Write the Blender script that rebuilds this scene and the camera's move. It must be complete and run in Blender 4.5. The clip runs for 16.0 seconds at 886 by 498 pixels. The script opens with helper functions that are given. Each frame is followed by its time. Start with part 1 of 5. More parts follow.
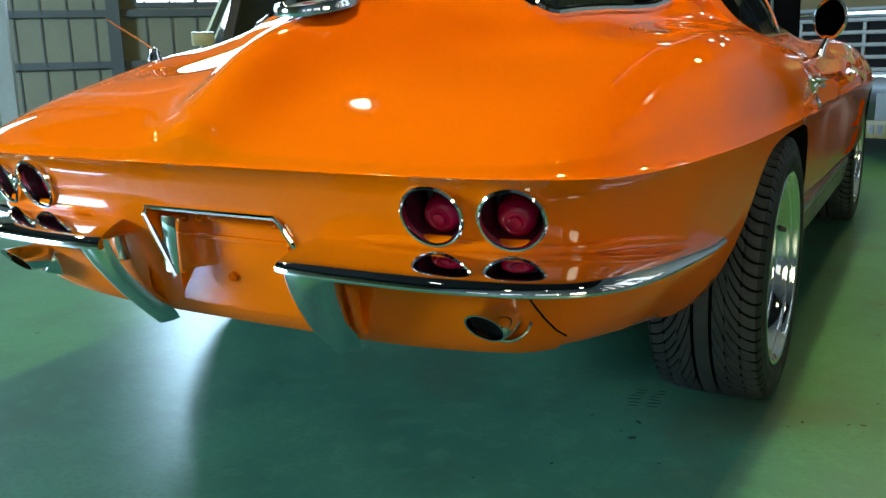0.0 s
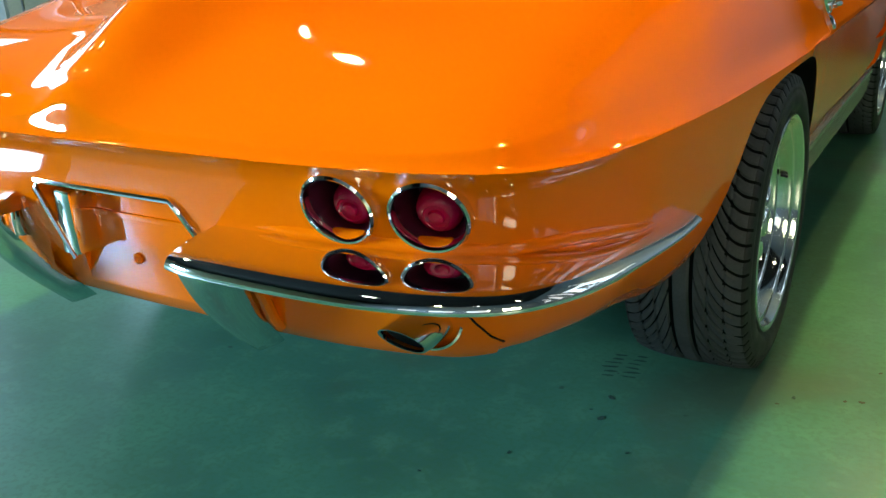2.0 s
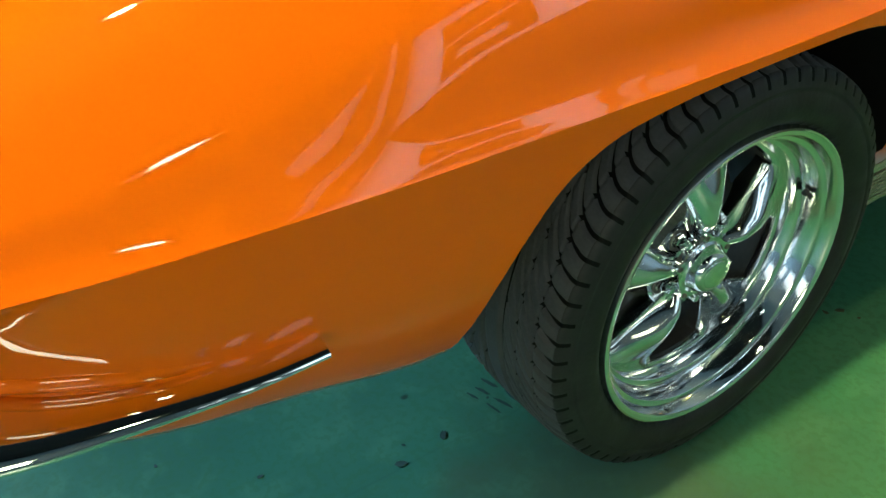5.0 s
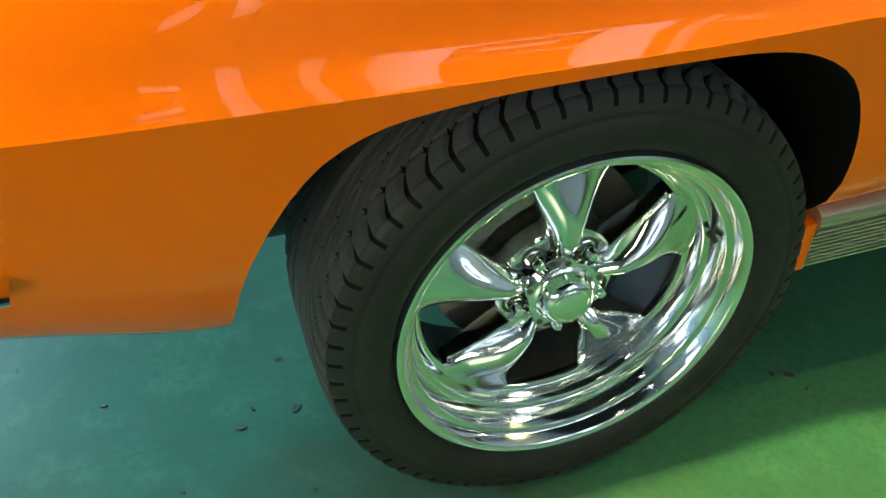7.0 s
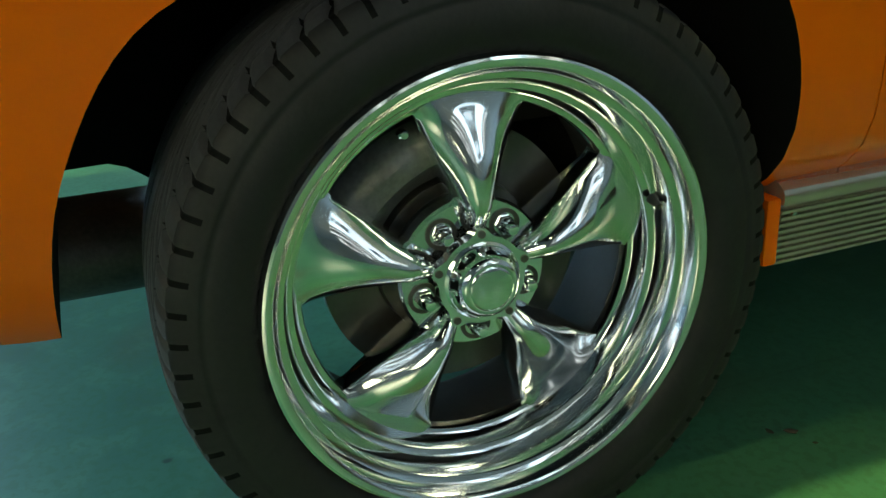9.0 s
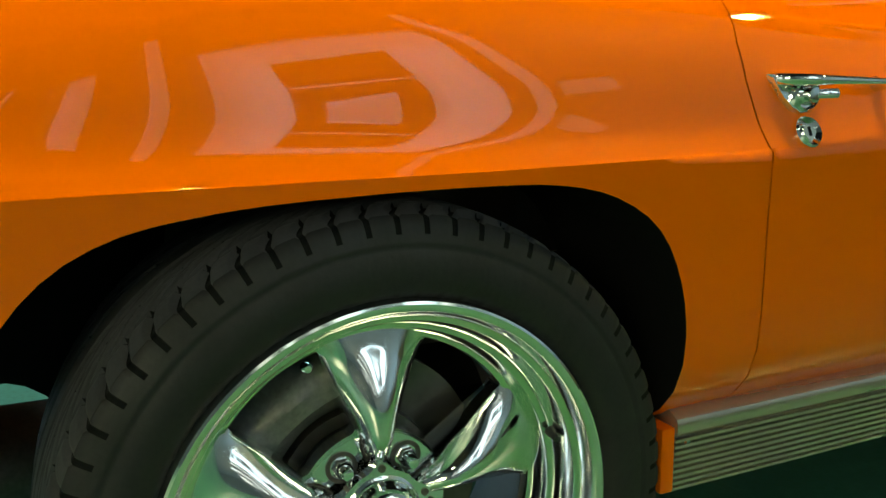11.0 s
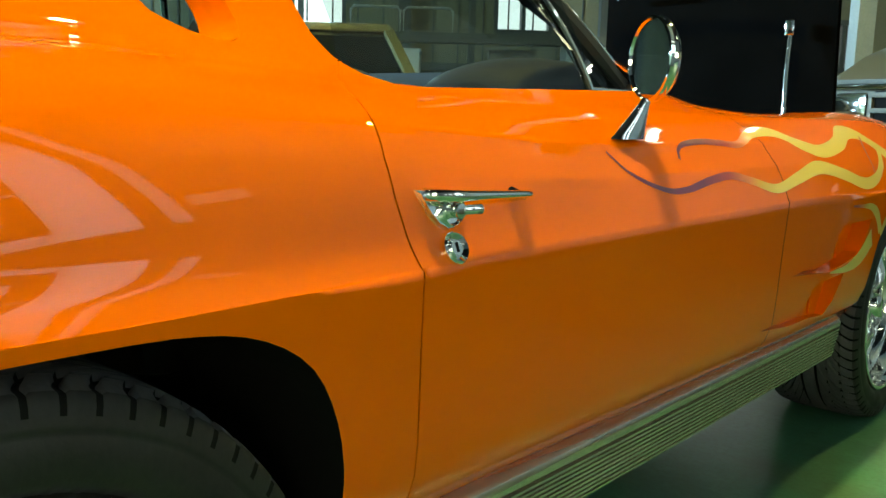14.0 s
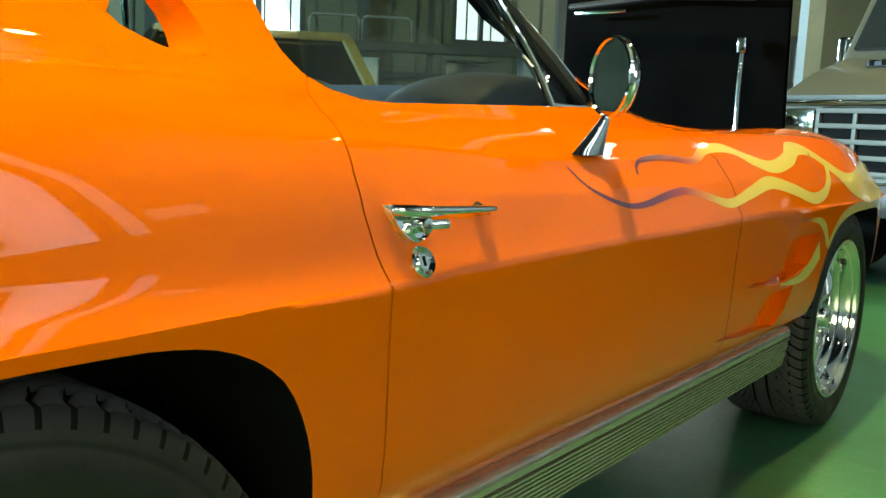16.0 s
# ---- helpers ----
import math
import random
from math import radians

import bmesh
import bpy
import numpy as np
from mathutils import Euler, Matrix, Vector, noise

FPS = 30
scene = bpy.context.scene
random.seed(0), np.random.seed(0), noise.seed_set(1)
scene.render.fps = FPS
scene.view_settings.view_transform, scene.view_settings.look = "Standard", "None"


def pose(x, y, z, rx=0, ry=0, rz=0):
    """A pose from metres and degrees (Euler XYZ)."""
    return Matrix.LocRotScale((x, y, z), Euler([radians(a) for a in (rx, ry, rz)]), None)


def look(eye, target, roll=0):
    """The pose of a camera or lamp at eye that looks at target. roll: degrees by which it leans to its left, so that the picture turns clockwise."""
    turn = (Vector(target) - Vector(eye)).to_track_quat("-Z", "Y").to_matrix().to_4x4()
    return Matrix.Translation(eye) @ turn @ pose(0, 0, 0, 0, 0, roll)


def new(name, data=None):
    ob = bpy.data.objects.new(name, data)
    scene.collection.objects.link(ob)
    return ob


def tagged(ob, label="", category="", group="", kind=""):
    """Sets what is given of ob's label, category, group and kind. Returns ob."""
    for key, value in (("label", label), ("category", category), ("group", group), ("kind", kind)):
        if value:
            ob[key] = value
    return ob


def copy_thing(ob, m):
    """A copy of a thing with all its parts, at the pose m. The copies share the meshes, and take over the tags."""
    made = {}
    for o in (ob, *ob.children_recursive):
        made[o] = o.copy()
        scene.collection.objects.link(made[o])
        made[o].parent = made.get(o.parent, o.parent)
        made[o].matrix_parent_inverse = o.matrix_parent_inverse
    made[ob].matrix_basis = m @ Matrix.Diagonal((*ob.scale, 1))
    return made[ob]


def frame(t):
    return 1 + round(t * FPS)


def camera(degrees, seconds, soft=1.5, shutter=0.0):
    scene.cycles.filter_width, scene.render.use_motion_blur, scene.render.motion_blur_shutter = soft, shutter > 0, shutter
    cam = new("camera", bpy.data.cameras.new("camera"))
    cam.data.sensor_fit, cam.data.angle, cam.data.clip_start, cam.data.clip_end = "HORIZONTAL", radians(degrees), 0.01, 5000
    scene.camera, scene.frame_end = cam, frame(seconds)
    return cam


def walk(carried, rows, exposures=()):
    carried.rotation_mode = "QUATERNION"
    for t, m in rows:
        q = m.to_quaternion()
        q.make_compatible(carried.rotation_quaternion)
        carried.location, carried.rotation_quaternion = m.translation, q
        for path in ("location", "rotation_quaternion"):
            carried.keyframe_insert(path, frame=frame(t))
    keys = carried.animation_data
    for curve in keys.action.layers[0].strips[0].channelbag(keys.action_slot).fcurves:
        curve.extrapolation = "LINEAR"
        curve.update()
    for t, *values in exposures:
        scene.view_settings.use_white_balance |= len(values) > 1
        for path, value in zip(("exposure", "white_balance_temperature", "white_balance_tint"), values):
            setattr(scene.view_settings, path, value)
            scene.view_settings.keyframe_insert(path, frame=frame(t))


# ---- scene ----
cam = camera(53.3, 16.0)
PATH = [
    (0, (1.172, -2.220, 0.855), (0.213, -0.521, 0.415), -1.3),
    (0.5, (1.169, -2.230, 0.857), (0.281, -0.502, 0.382), 0.4),
    (1, (1.139, -2.211, 0.863), (0.252, -0.493, 0.351), -2.5),
    (1.5, (1.179, -2.061, 0.865), (0.154, -0.455, 0.258), -3.7),
    (2, (1.182, -1.917, 0.939), (0.203, -0.309, 0.263), -2.4),
    (2.5, (1.133, -1.803, 0.990), (0.283, -0.233, 0.088), -5.2),
    (3, (1.173, -1.630, 1.123), (0.355, -0.086, 0.149), -4.2),
    (3.5, (1.300, -1.387, 1.099), (0.259, -0.076, 0.005), -4.9),
    (4, (1.424, -1.218, 1.147), (0.278, 0.000, 0.051), -3.4),
    (4.2, (1.444, -1.142, 1.137), (0.243, 0.009, 0.027), -3.5),
    (6.3, (1.497, -0.496, 1.087), (0.052, 0.038, -0.188), -0.7),
    (6.5, (1.521, -0.463, 1.070), (0.069, 0.054, -0.205), -0.4),
    (7, (1.552, -0.414, 1.071), (0.092, 0.088, -0.200), 0.4),
    (7.5, (1.500, -0.377, 0.994), (0.056, 0.223, -0.253), -1.5),
    (8, (1.508, -0.352, 0.775), (-0.123, 0.287, -0.190), -1.4),
    (8.5, (1.548, -0.347, 0.684), (-0.176, 0.301, -0.096), -2.0),
    (9, (1.587, -0.317, 0.688), (-0.160, 0.310, -0.057), -3.3),
    (9.5, (1.612, -0.292, 0.735), (-0.168, 0.373, 0.103), -2.5),
    (10, (1.616, -0.296, 0.750), (-0.177, 0.462, 0.284), -1.65),
    (12.3, (1.455, -0.292, 0.837), (-0.248, 0.686, 0.460), 2.8),
    (12.5, (1.394, -0.358, 0.852), (-0.197, 0.787, 0.455), 2.9),
    (13, (1.427, -0.282, 0.841), (-0.087, 0.983, 0.512), 2.2),
    (13.5, (1.439, -0.251, 0.834), (0.042, 1.145, 0.523), 1.7),
    (14, (1.486, -0.229, 0.840), (0.193, 1.265, 0.532), 1.6),
    (14.5, (1.509, -0.219, 0.838), (0.325, 1.365, 0.541), 1.9),
    (15, (1.504, -0.211, 0.833), (0.325, 1.374, 0.521), 1.8),
    (15.5, (1.502, -0.208, 0.833), (0.319, 1.373, 0.513), 1.6),
    (16, (1.489, -0.252, 0.849), (0.270, 1.307, 0.563), 2.3),
]
walk(cam, [(t, look(eye, target, roll)) for t, eye, target, roll in PATH],
     [(0.0, -.84, 6600, 20), (1.0, -.58, 6600, 20), (2.0, -.54, 6500, 18), (3.0, -.54, 6250, 13), (4.2, -.54, 6050, 12), (6.3, .18, 6450, 13), (7.5, .02, 6600, 14), (8.5, -.46, 6700, 14.5), (9.5, -.62, 6500, 14), (10.2, -.30, 7150, 11), (12.5, -.38, 6950, 7), (14.5, -.06, 7150, 9.5), (15.5, .08, 7150, 10.5), (16.0, .08, 7150, 10.5)])

# ---------------------------------------------------------------- light
world = bpy.data.worlds.new("sky")
scene.world = world
world.use_nodes = True
sky = world.node_tree.nodes.new("ShaderNodeTexSky")
sky.sky_type, sky.sun_disc = "NISHITA", False
sky.sun_elevation, sky.sun_rotation = radians(48), radians(200)
world.node_tree.nodes["Background"].inputs["Strength"].default_value = 0.12
world.node_tree.links.new(sky.outputs["Color"], world.node_tree.nodes["Background"].inputs["Color"])
scene.view_settings.exposure = -0.40

# high-bay lamps: place and power; (1.0, -6.2) and (4.3, -1.7) are added fill
LAMPS = [((0.55, 0.5), 430), ((1.4, 6.4), 240), ((3.3, 4.2), 150), ((1.0, -6.2), 45), ((4.3, -1.7), 8), ((-6.2, -0.9), 50), ((-3.6, 2.7), 50), ((-10.5, 1.0), 30)]
LAMP_HEIGHT = 6.0
for (lx, ly), power in LAMPS:
    data = bpy.data.lights.new("lamp_light", "AREA")
    data.shape, data.size, data.energy = "DISK", 0.30, power
    data.color = (0.96, 0.95, 0.32)
    new("lamp_light", data).matrix_basis = pose(lx, ly, LAMP_HEIGHT - 0.06)

# daylight through the openings, plus one added fill: hall place, width, height, power, turn, tilt, colour
COOL, FILL = (0.42, 0.75, 1.0), (0.95, 0.95, 0.58)
for (hx, hy, hz), w, h, power, turn, tilt, colour in (
        ((-2.8, -12.8, 3.30), 3.2, 1.2, 8400, 0, 52, COOL),
        ((-11.5, -.55, 3.6), 1.7, 3.8, 420, -90, 90, COOL),
        ((-11.5, -6.3, 3.5), 2.6, 3.3, 420, -90, 90, COOL),
        ((-11.5, 2.9, 3.0), .8, 1.9, 14, -90, 90, COOL),
        ((2.5, 4.52, 3.15), 2.2, 3.0, 26, 180, 90, COOL),
        # added fill for the car's right flank, set at the unseen south wall
        ((7.1, 1.2, 2.1), 4.6, 1.4, 320, 90, 84, FILL)):
    data = bpy.data.lights.new("daylight", "AREA")
    data.shape, data.size, data.size_y, data.energy, data.color = "RECTANGLE", w, h, power, colour
    new("daylight", data).matrix_basis = pose(0, 0, 0, 0, 0, -45) @ pose(hx, hy, hz, tilt, 0, turn)

# ---------------------------------------------------------------- materials
def material(name, colour, rough=0.5, metal=0.0, coat=0.0, bump=0.0, grain=60.0, vary=0.0, patch=3.0, spec=0.5, rough_vary=0.0, tint=None):
    """A principled surface whose colour and gloss wander at two sizes."""
    m = bpy.data.materials.new(name)
    m.use_nodes = True
    nodes, links = m.node_tree.nodes, m.node_tree.links
    b = nodes["Principled BSDF"]
    b.inputs["Base Color"].default_value = (*colour, 1)
    b.inputs["Roughness"].default_value, b.inputs["Metallic"].default_value = rough, metal
    b.inputs["Coat Weight"].default_value, b.inputs["Coat Roughness"].default_value = coat, 0.02
    b.inputs["Specular IOR Level"].default_value = spec
    co = nodes.new("ShaderNodeTexCoord")

    def noise_at(scale, detail=4.0):
        n = nodes.new("ShaderNodeTexNoise")
        n.inputs["Scale"].default_value, n.inputs["Detail"].default_value = scale, detail
        links.new(co.outputs["Object"], n.inputs["Vector"])
        return n

    if vary:
        n1, n2 = noise_at(patch), noise_at(grain)
        mix = nodes.new("ShaderNodeMix")
        mix.data_type = "FLOAT"
        mix.inputs[0].default_value = 0.4
        links.new(n1.outputs["Fac"], mix.inputs[2]), links.new(n2.outputs["Fac"], mix.inputs[3])
        ramp = nodes.new("ShaderNodeValToRGB")
        dark = tint or tuple(c * (1 - vary) for c in colour)
        ramp.color_ramp.elements[0].color, ramp.color_ramp.elements[0].position = (*dark, 1), 0.35
        ramp.color_ramp.elements[1].color, ramp.color_ramp.elements[1].position = (*colour, 1), 0.62
        links.new(mix.outputs[0], ramp.inputs["Fac"])
        links.new(ramp.outputs["Color"], b.inputs["Base Color"])
    if rough_vary:
        n3 = noise_at(patch * 2.3)
        r = nodes.new("ShaderNodeMapRange")
        r.inputs["From Min"].default_value, r.inputs["From Max"].default_value = 0.3, 0.7
        r.inputs["To Min"].default_value, r.inputs["To Max"].default_value = max(0.02, rough - rough_vary), rough + rough_vary
        links.new(n3.outputs["Fac"], r.inputs["Value"]), links.new(r.outputs["Result"], b.inputs["Roughness"])
    if bump:
        n4 = noise_at(grain)
        bp = nodes.new("ShaderNodeBump")
        bp.inputs["Strength"].default_value, bp.inputs["Distance"].default_value = 0.5, bump
        links.new(n4.outputs["Fac"], bp.inputs["Height"]), links.new(bp.outputs["Normal"], b.inputs["Normal"])
    return m


def glass_material(name, colour, rough=0.0):
    """A thin clear pane that mirrors a little and lets the rest straight through."""
    m = bpy.data.materials.new(name)
    m.use_nodes = True
    nodes, links = m.node_tree.nodes, m.node_tree.links
    clear, gloss, mix, fres = nodes.new("ShaderNodeBsdfTransparent"), nodes.new("ShaderNodeBsdfGlossy"), nodes.new("ShaderNodeMixShader"), nodes.new("ShaderNodeLayerWeight")
    clear.inputs["Color"].default_value = (*colour, 1)
    gloss.inputs["Roughness"].default_value = max(rough, 0.01)
    fres.inputs["Blend"].default_value = 0.06
    links.new(fres.outputs["Facing"], mix.inputs[0]), links.new(clear.outputs["BSDF"], mix.inputs[1]), links.new(gloss.outputs["BSDF"], mix.inputs[2])
    links.new(mix.outputs["Shader"], nodes["Material Output"].inputs["Surface"])
    return m


def glow(name, colour, strength):
    m = bpy.data.materials.new(name)
    m.use_nodes = True
    b = m.node_tree.nodes["Principled BSDF"]
    b.inputs["Base Color"].default_value = (0.8, 0.8, 0.8, 1)
    b.inputs["Emission Color"].default_value, b.inputs["Emission Strength"].default_value = (*colour, 1), strength
    return m


PAINT = material("orange_paint", (0.88, 0.142, 0.0), 0.45, coat=1.0, vary=0.05, patch=1.5, grain=900, spec=0.0)
PAINT.node_tree.nodes["Principled BSDF"].inputs["Coat IOR"].default_value = 1.40
CHROME = material("chrome", (0.86, 0.87, 0.88), 0.05, metal=1.0, rough_vary=0.02, patch=5)
ALLOY = material("polished_alloy", (0.83, 0.84, 0.85), 0.1, metal=1.0, rough_vary=0.05, patch=20)
RUBBER = material("tyre_rubber", (0.016, 0.016, 0.0165), 0.6, spec=0.35, vary=0.35, patch=9, grain=160, bump=0.0006, rough_vary=0.1)
# near-black for black parts and for openings whose shade is in the colour
BLACK = material("black_and_cavity_shade", (0.006, 0.006, 0.006), 0.85, vary=0.3, patch=6, spec=0.1)
TRIM = material("black_trim", (0.015, 0.015, 0.016), 0.45, vary=0.3, patch=8, bump=0.0004, grain=300)
VINYL = material("black_vinyl", (0.009, 0.008, 0.008), 0.6, spec=0.25, vary=0.3, patch=8, bump=0.0008, grain=220)
IRON = material("cast_iron", (0.11, 0.105, 0.095), 0.5, metal=0.4, vary=0.5, patch=18, grain=150, bump=0.0008)
DISC = material("brake_disc", (0.13, 0.125, 0.11), 0.34, metal=0.8, vary=0.3, patch=14)
REDBOWL = material("red_bowl", (0.040, 0.002, 0.010), 0.3, coat=0.3, vary=0.3, patch=30)
REDGLASS = material("red_reflector", (0.46, 0.001, 0.03), 0.12, coat=0.5, bump=0.0008, grain=160, spec=0.3)
GLASS = glass_material("window_glass", (0.52, 0.58, 0.56))
YELLOW = material("yellow_flame_paint", (0.90, 0.64, 0.13), 0.4, coat=1.0, vary=0.08, patch=5)


def floor_material():
    """Green floor paint: cloudy tone, fine grain, scuffs, dark spots and hairline cracks."""
    m = material("green_floor_paint", (0.055, 0.195, 0.09), 0.3, bump=0.0006, grain=34)
    nodes, links = m.node_tree.nodes, m.node_tree.links
    b, co = nodes["Principled BSDF"], nodes.new("ShaderNodeTexCoord")

    def noise(scale, detail=5.0, stretch=None, turn=0.0):
        n = nodes.new("ShaderNodeTexNoise")
        n.inputs["Scale"].default_value, n.inputs["Detail"].default_value = scale, detail
        mp = nodes.new("ShaderNodeMapping")
        mp.inputs["Scale"].default_value = stretch or (1, 1, 1)
        mp.inputs["Rotation"].default_value = (0, 0, radians(turn))
        links.new(co.outputs["Object"], mp.inputs["Vector"]), links.new(mp.outputs["Vector"], n.inputs["Vector"])
        return n.outputs["Fac"]

    def step(value, lo, hi):
        r = nodes.new("ShaderNodeMapRange")
        r.interpolation_type = "SMOOTHSTEP"
        r.inputs["From Min"].default_value, r.inputs["From Max"].default_value = lo, hi
        links.new(value, r.inputs["Value"])
        return r.outputs["Result"]

    def times(p, q):
        n = nodes.new("ShaderNodeMath")
        n.operation = "MULTIPLY"
        links.new(p, n.inputs[0])
        if isinstance(q, float):
            n.inputs[1].default_value = q
        else:
            links.new(q, n.inputs[1])
        return n.outputs[0]

    def layer(under, over, fac):
        n = nodes.new("ShaderNodeMix")
        n.data_type = "RGBA"
        links.new(fac, n.inputs[0])
        if isinstance(under, tuple):
            n.inputs[6].default_value = (*under, 1)
        else:
            links.new(under, n.inputs[6])
        n.inputs[7].default_value = (*over, 1)
        return n.outputs[2]

    tone = layer((0.050, 0.188, 0.108), (0.033, 0.132, 0.090), step(noise(.9, 5.0), .36, .64))
    tone = layer(tone, (0.030, 0.105, 0.070), times(step(noise(3.4, 7.0), .44, .66), .5))
    tone = layer(tone, (0.070, 0.205, 0.125), times(step(noise(15.0, 7.0), .48, .66), .5))
    tone = layer(tone, (0.070, 0.205, 0.118), times(step(noise(5.0, 3.0), .4, .9), .4))
    tone = layer(tone, (0.035, 0.125, 0.060), times(step(noise(70.0, 5.0), .46, .62), .55))
    tone = layer(tone, (0.085, 0.175, 0.10), times(step(noise(6.0, 3.0, (.35, 3.2, 1), 28), .58, .85), .35))
    tone = layer(tone, (0.075, 0.085, 0.05), times(step(noise(1.7, 6.0), .54, .70), .45))
    tone = layer(tone, (0.018, 0.032, 0.022), times(step(noise(11.0, 2.0), .735, .765), .85))
    tone = layer(tone, (0.016, 0.026, 0.02), times(step(noise(33.0, 1.0), .79, .82), .9))
    v = nodes.new("ShaderNodeTexVoronoi")
    v.feature = "DISTANCE_TO_EDGE"
    v.inputs["Scale"].default_value = 0.33
    warp = nodes.new("ShaderNodeMix")
    warp.data_type = "VECTOR"
    warp.inputs[0].default_value = 0.05
    n2 = nodes.new("ShaderNodeTexNoise")
    n2.inputs["Scale"].default_value = 2.5
    links.new(co.outputs["Object"], n2.inputs["Vector"])
    links.new(co.outputs["Object"], warp.inputs[4]), links.new(n2.outputs["Color"], warp.inputs[5])
    links.new(warp.outputs[1], v.inputs["Vector"])
    inv = nodes.new("ShaderNodeMapRange")
    inv.inputs["From Min"].default_value, inv.inputs["From Max"].default_value = 0.0, 0.0012
    inv.inputs["To Min"].default_value, inv.inputs["To Max"].default_value = 0.18, 0.0
    links.new(v.outputs["Distance"], inv.inputs["Value"])
    tone = layer(tone, (0.02, 0.05, 0.035), inv.outputs["Result"])
    links.new(tone, b.inputs["Base Color"])
    return m


FLOOR = floor_material()
PANEL = material("grey_wall_panel", (0.165, 0.150, 0.088), 0.55, vary=0.2, patch=1.2, grain=30)
STEEL = material("painted_steel", (0.06, 0.065, 0.058), 0.5, vary=0.3, patch=2, grain=40)
ROOF = material("roof_sheet", (0.009, 0.009, 0.008), 0.8, vary=0.25, patch=1.0, grain=20, spec=0.05)
WHITEWALL = material("white_door_panel", (0.72, 0.72, 0.70), 0.5, vary=0.1, patch=1.5)
VANPAINT = material("beige_grey_van_paint", (0.075, 0.069, 0.048), 0.4, coat=0.6, vary=0.1, patch=2)
TAN = material("pale_yellow_car_paint", (0.34, 0.31, 0.17), 0.4, coat=0.7, vary=0.1, patch=2)
TUBE = glow("lamp_glow", (1.0, 0.98, 0.85), 20.0)
DAY = glow("daylight_backdrop", (0.90, 0.94, 0.88), 1.25)
DAY_OPEN = glow("open_sky_backdrop", (0.80, 0.92, 1.0), 3.6)

HEADLIGHT = glass_material("lamp_glass", (0.9, 0.92, 0.92), 0.1)
DARKGLASS = material("dark_tinted_glass", (0.015, 0.018, 0.018), 0.06, coat=0.5, vary=0.2, patch=2)
GALV = material("galvanised_rail", (0.5, 0.52, 0.52), 0.4, 0.7, vary=0.2, patch=6)
CARD = material("cardboard", (0.30, 0.24, 0.15), 0.8, vary=0.25, patch=5, bump=0.001)
BLUE = material("blue_sheet", (0.10, 0.17, 0.24), 0.6, vary=0.3, patch=4)


# ---------------------------------------------------------------- small helpers
def smooth(a, b, v):
    t = min(1.0, max(0.0, (v - a) / (b - a)))
    return t * t * (3 - 2 * t)


def pchip(xs, ys, x):
    """Monotone cubic through (xs, ys)."""
    n = len(xs)
    if x <= xs[0]:
        return ys[0]
    if x >= xs[-1]:
        return ys[-1]
    i = 0
    while x > xs[i + 1]:
        i += 1
    d = [(ys[k + 1] - ys[k]) / (xs[k + 1] - xs[k]) for k in range(n - 1)]

    def slope(k):
        if k == 0:
            return d[0]
        if k == n - 1:
            return d[-1]
        return 0.0 if d[k - 1] * d[k] <= 0 else 2 * d[k - 1] * d[k] / (d[k - 1] + d[k])

    h = xs[i + 1] - xs[i]
    t = (x - xs[i]) / h
    return ((2 * t**3 - 3 * t**2 + 1) * ys[i] + (t**3 - 2 * t**2 + t) * h * slope(i)
            + (3 * t**2 - 2 * t**3) * ys[i + 1] + (t**3 - t**2) * h * slope(i + 1))


def spline(points, count, closed=False):
    """Catmull-Rom through the points, resampled to even steps."""
    ps = [Vector(p) for p in points]
    fine = []
    n = len(ps)
    for i in range(n if closed else n - 1):
        if closed:
            a, b, c, e = ps[i - 1], ps[i], ps[(i + 1) % n], ps[(i + 2) % n]
        else:
            b, c = ps[i], ps[i + 1]
            a = ps[i - 1] if i else b * 2 - c
            e = ps[i + 2] if i + 2 < n else c * 2 - b
        for k in range(24):
            t = k / 24
            fine.append(0.5 * (2 * b + (c - a) * t + (2 * a - 5 * b + 4 * c - e) * t * t + (3 * b - a - 3 * c + e) * t**3))
    fine.append(ps[0] if closed else ps[-1])
    run = [0.0]
    for p, q in zip(fine, fine[1:]):
        run.append(run[-1] + (q - p).length)
    out, k = [], 0
    steps = count if closed else count - 1
    for i in range(count):
        want = run[-1] * i / steps
        while k < len(run) - 2 and run[k + 1] < want:
            k += 1
        f = (want - run[k]) / max(run[k + 1] - run[k], 1e-9)
        out.append(fine[k].lerp(fine[k + 1], f))
    return out


def sharpen(bm, degrees):
    for f in bm.faces:
        f.smooth = True
    for e in bm.edges:
        e.smooth = len(e.link_faces) == 2 and e.calc_face_angle(0) < radians(degrees)


def part(name, bm, material, parent=None, label="", sharp=32):
    """One mesh object out of a bmesh (or a ready mesh), under a thing or a part."""
    if isinstance(bm, bmesh.types.BMesh):
        if sharp:
            sharpen(bm, sharp)
        mesh = bpy.data.meshes.new(name)
        bm.to_mesh(mesh)
        bm.free()
    else:
        mesh = bm
    if material is not None:
        mesh.materials.clear()
        mesh.materials.append(material)
    ob = new(name, mesh)
    if parent:
        ob.parent = parent
    if label:
        tagged(ob, label)
    return ob


def thing(name, label, category, group="", kind="", m=None):
    ob = tagged(new(name), label, category, group, kind)
    ob.empty_display_size = 0.1
    if m is not None:
        ob.matrix_basis = m
    return ob


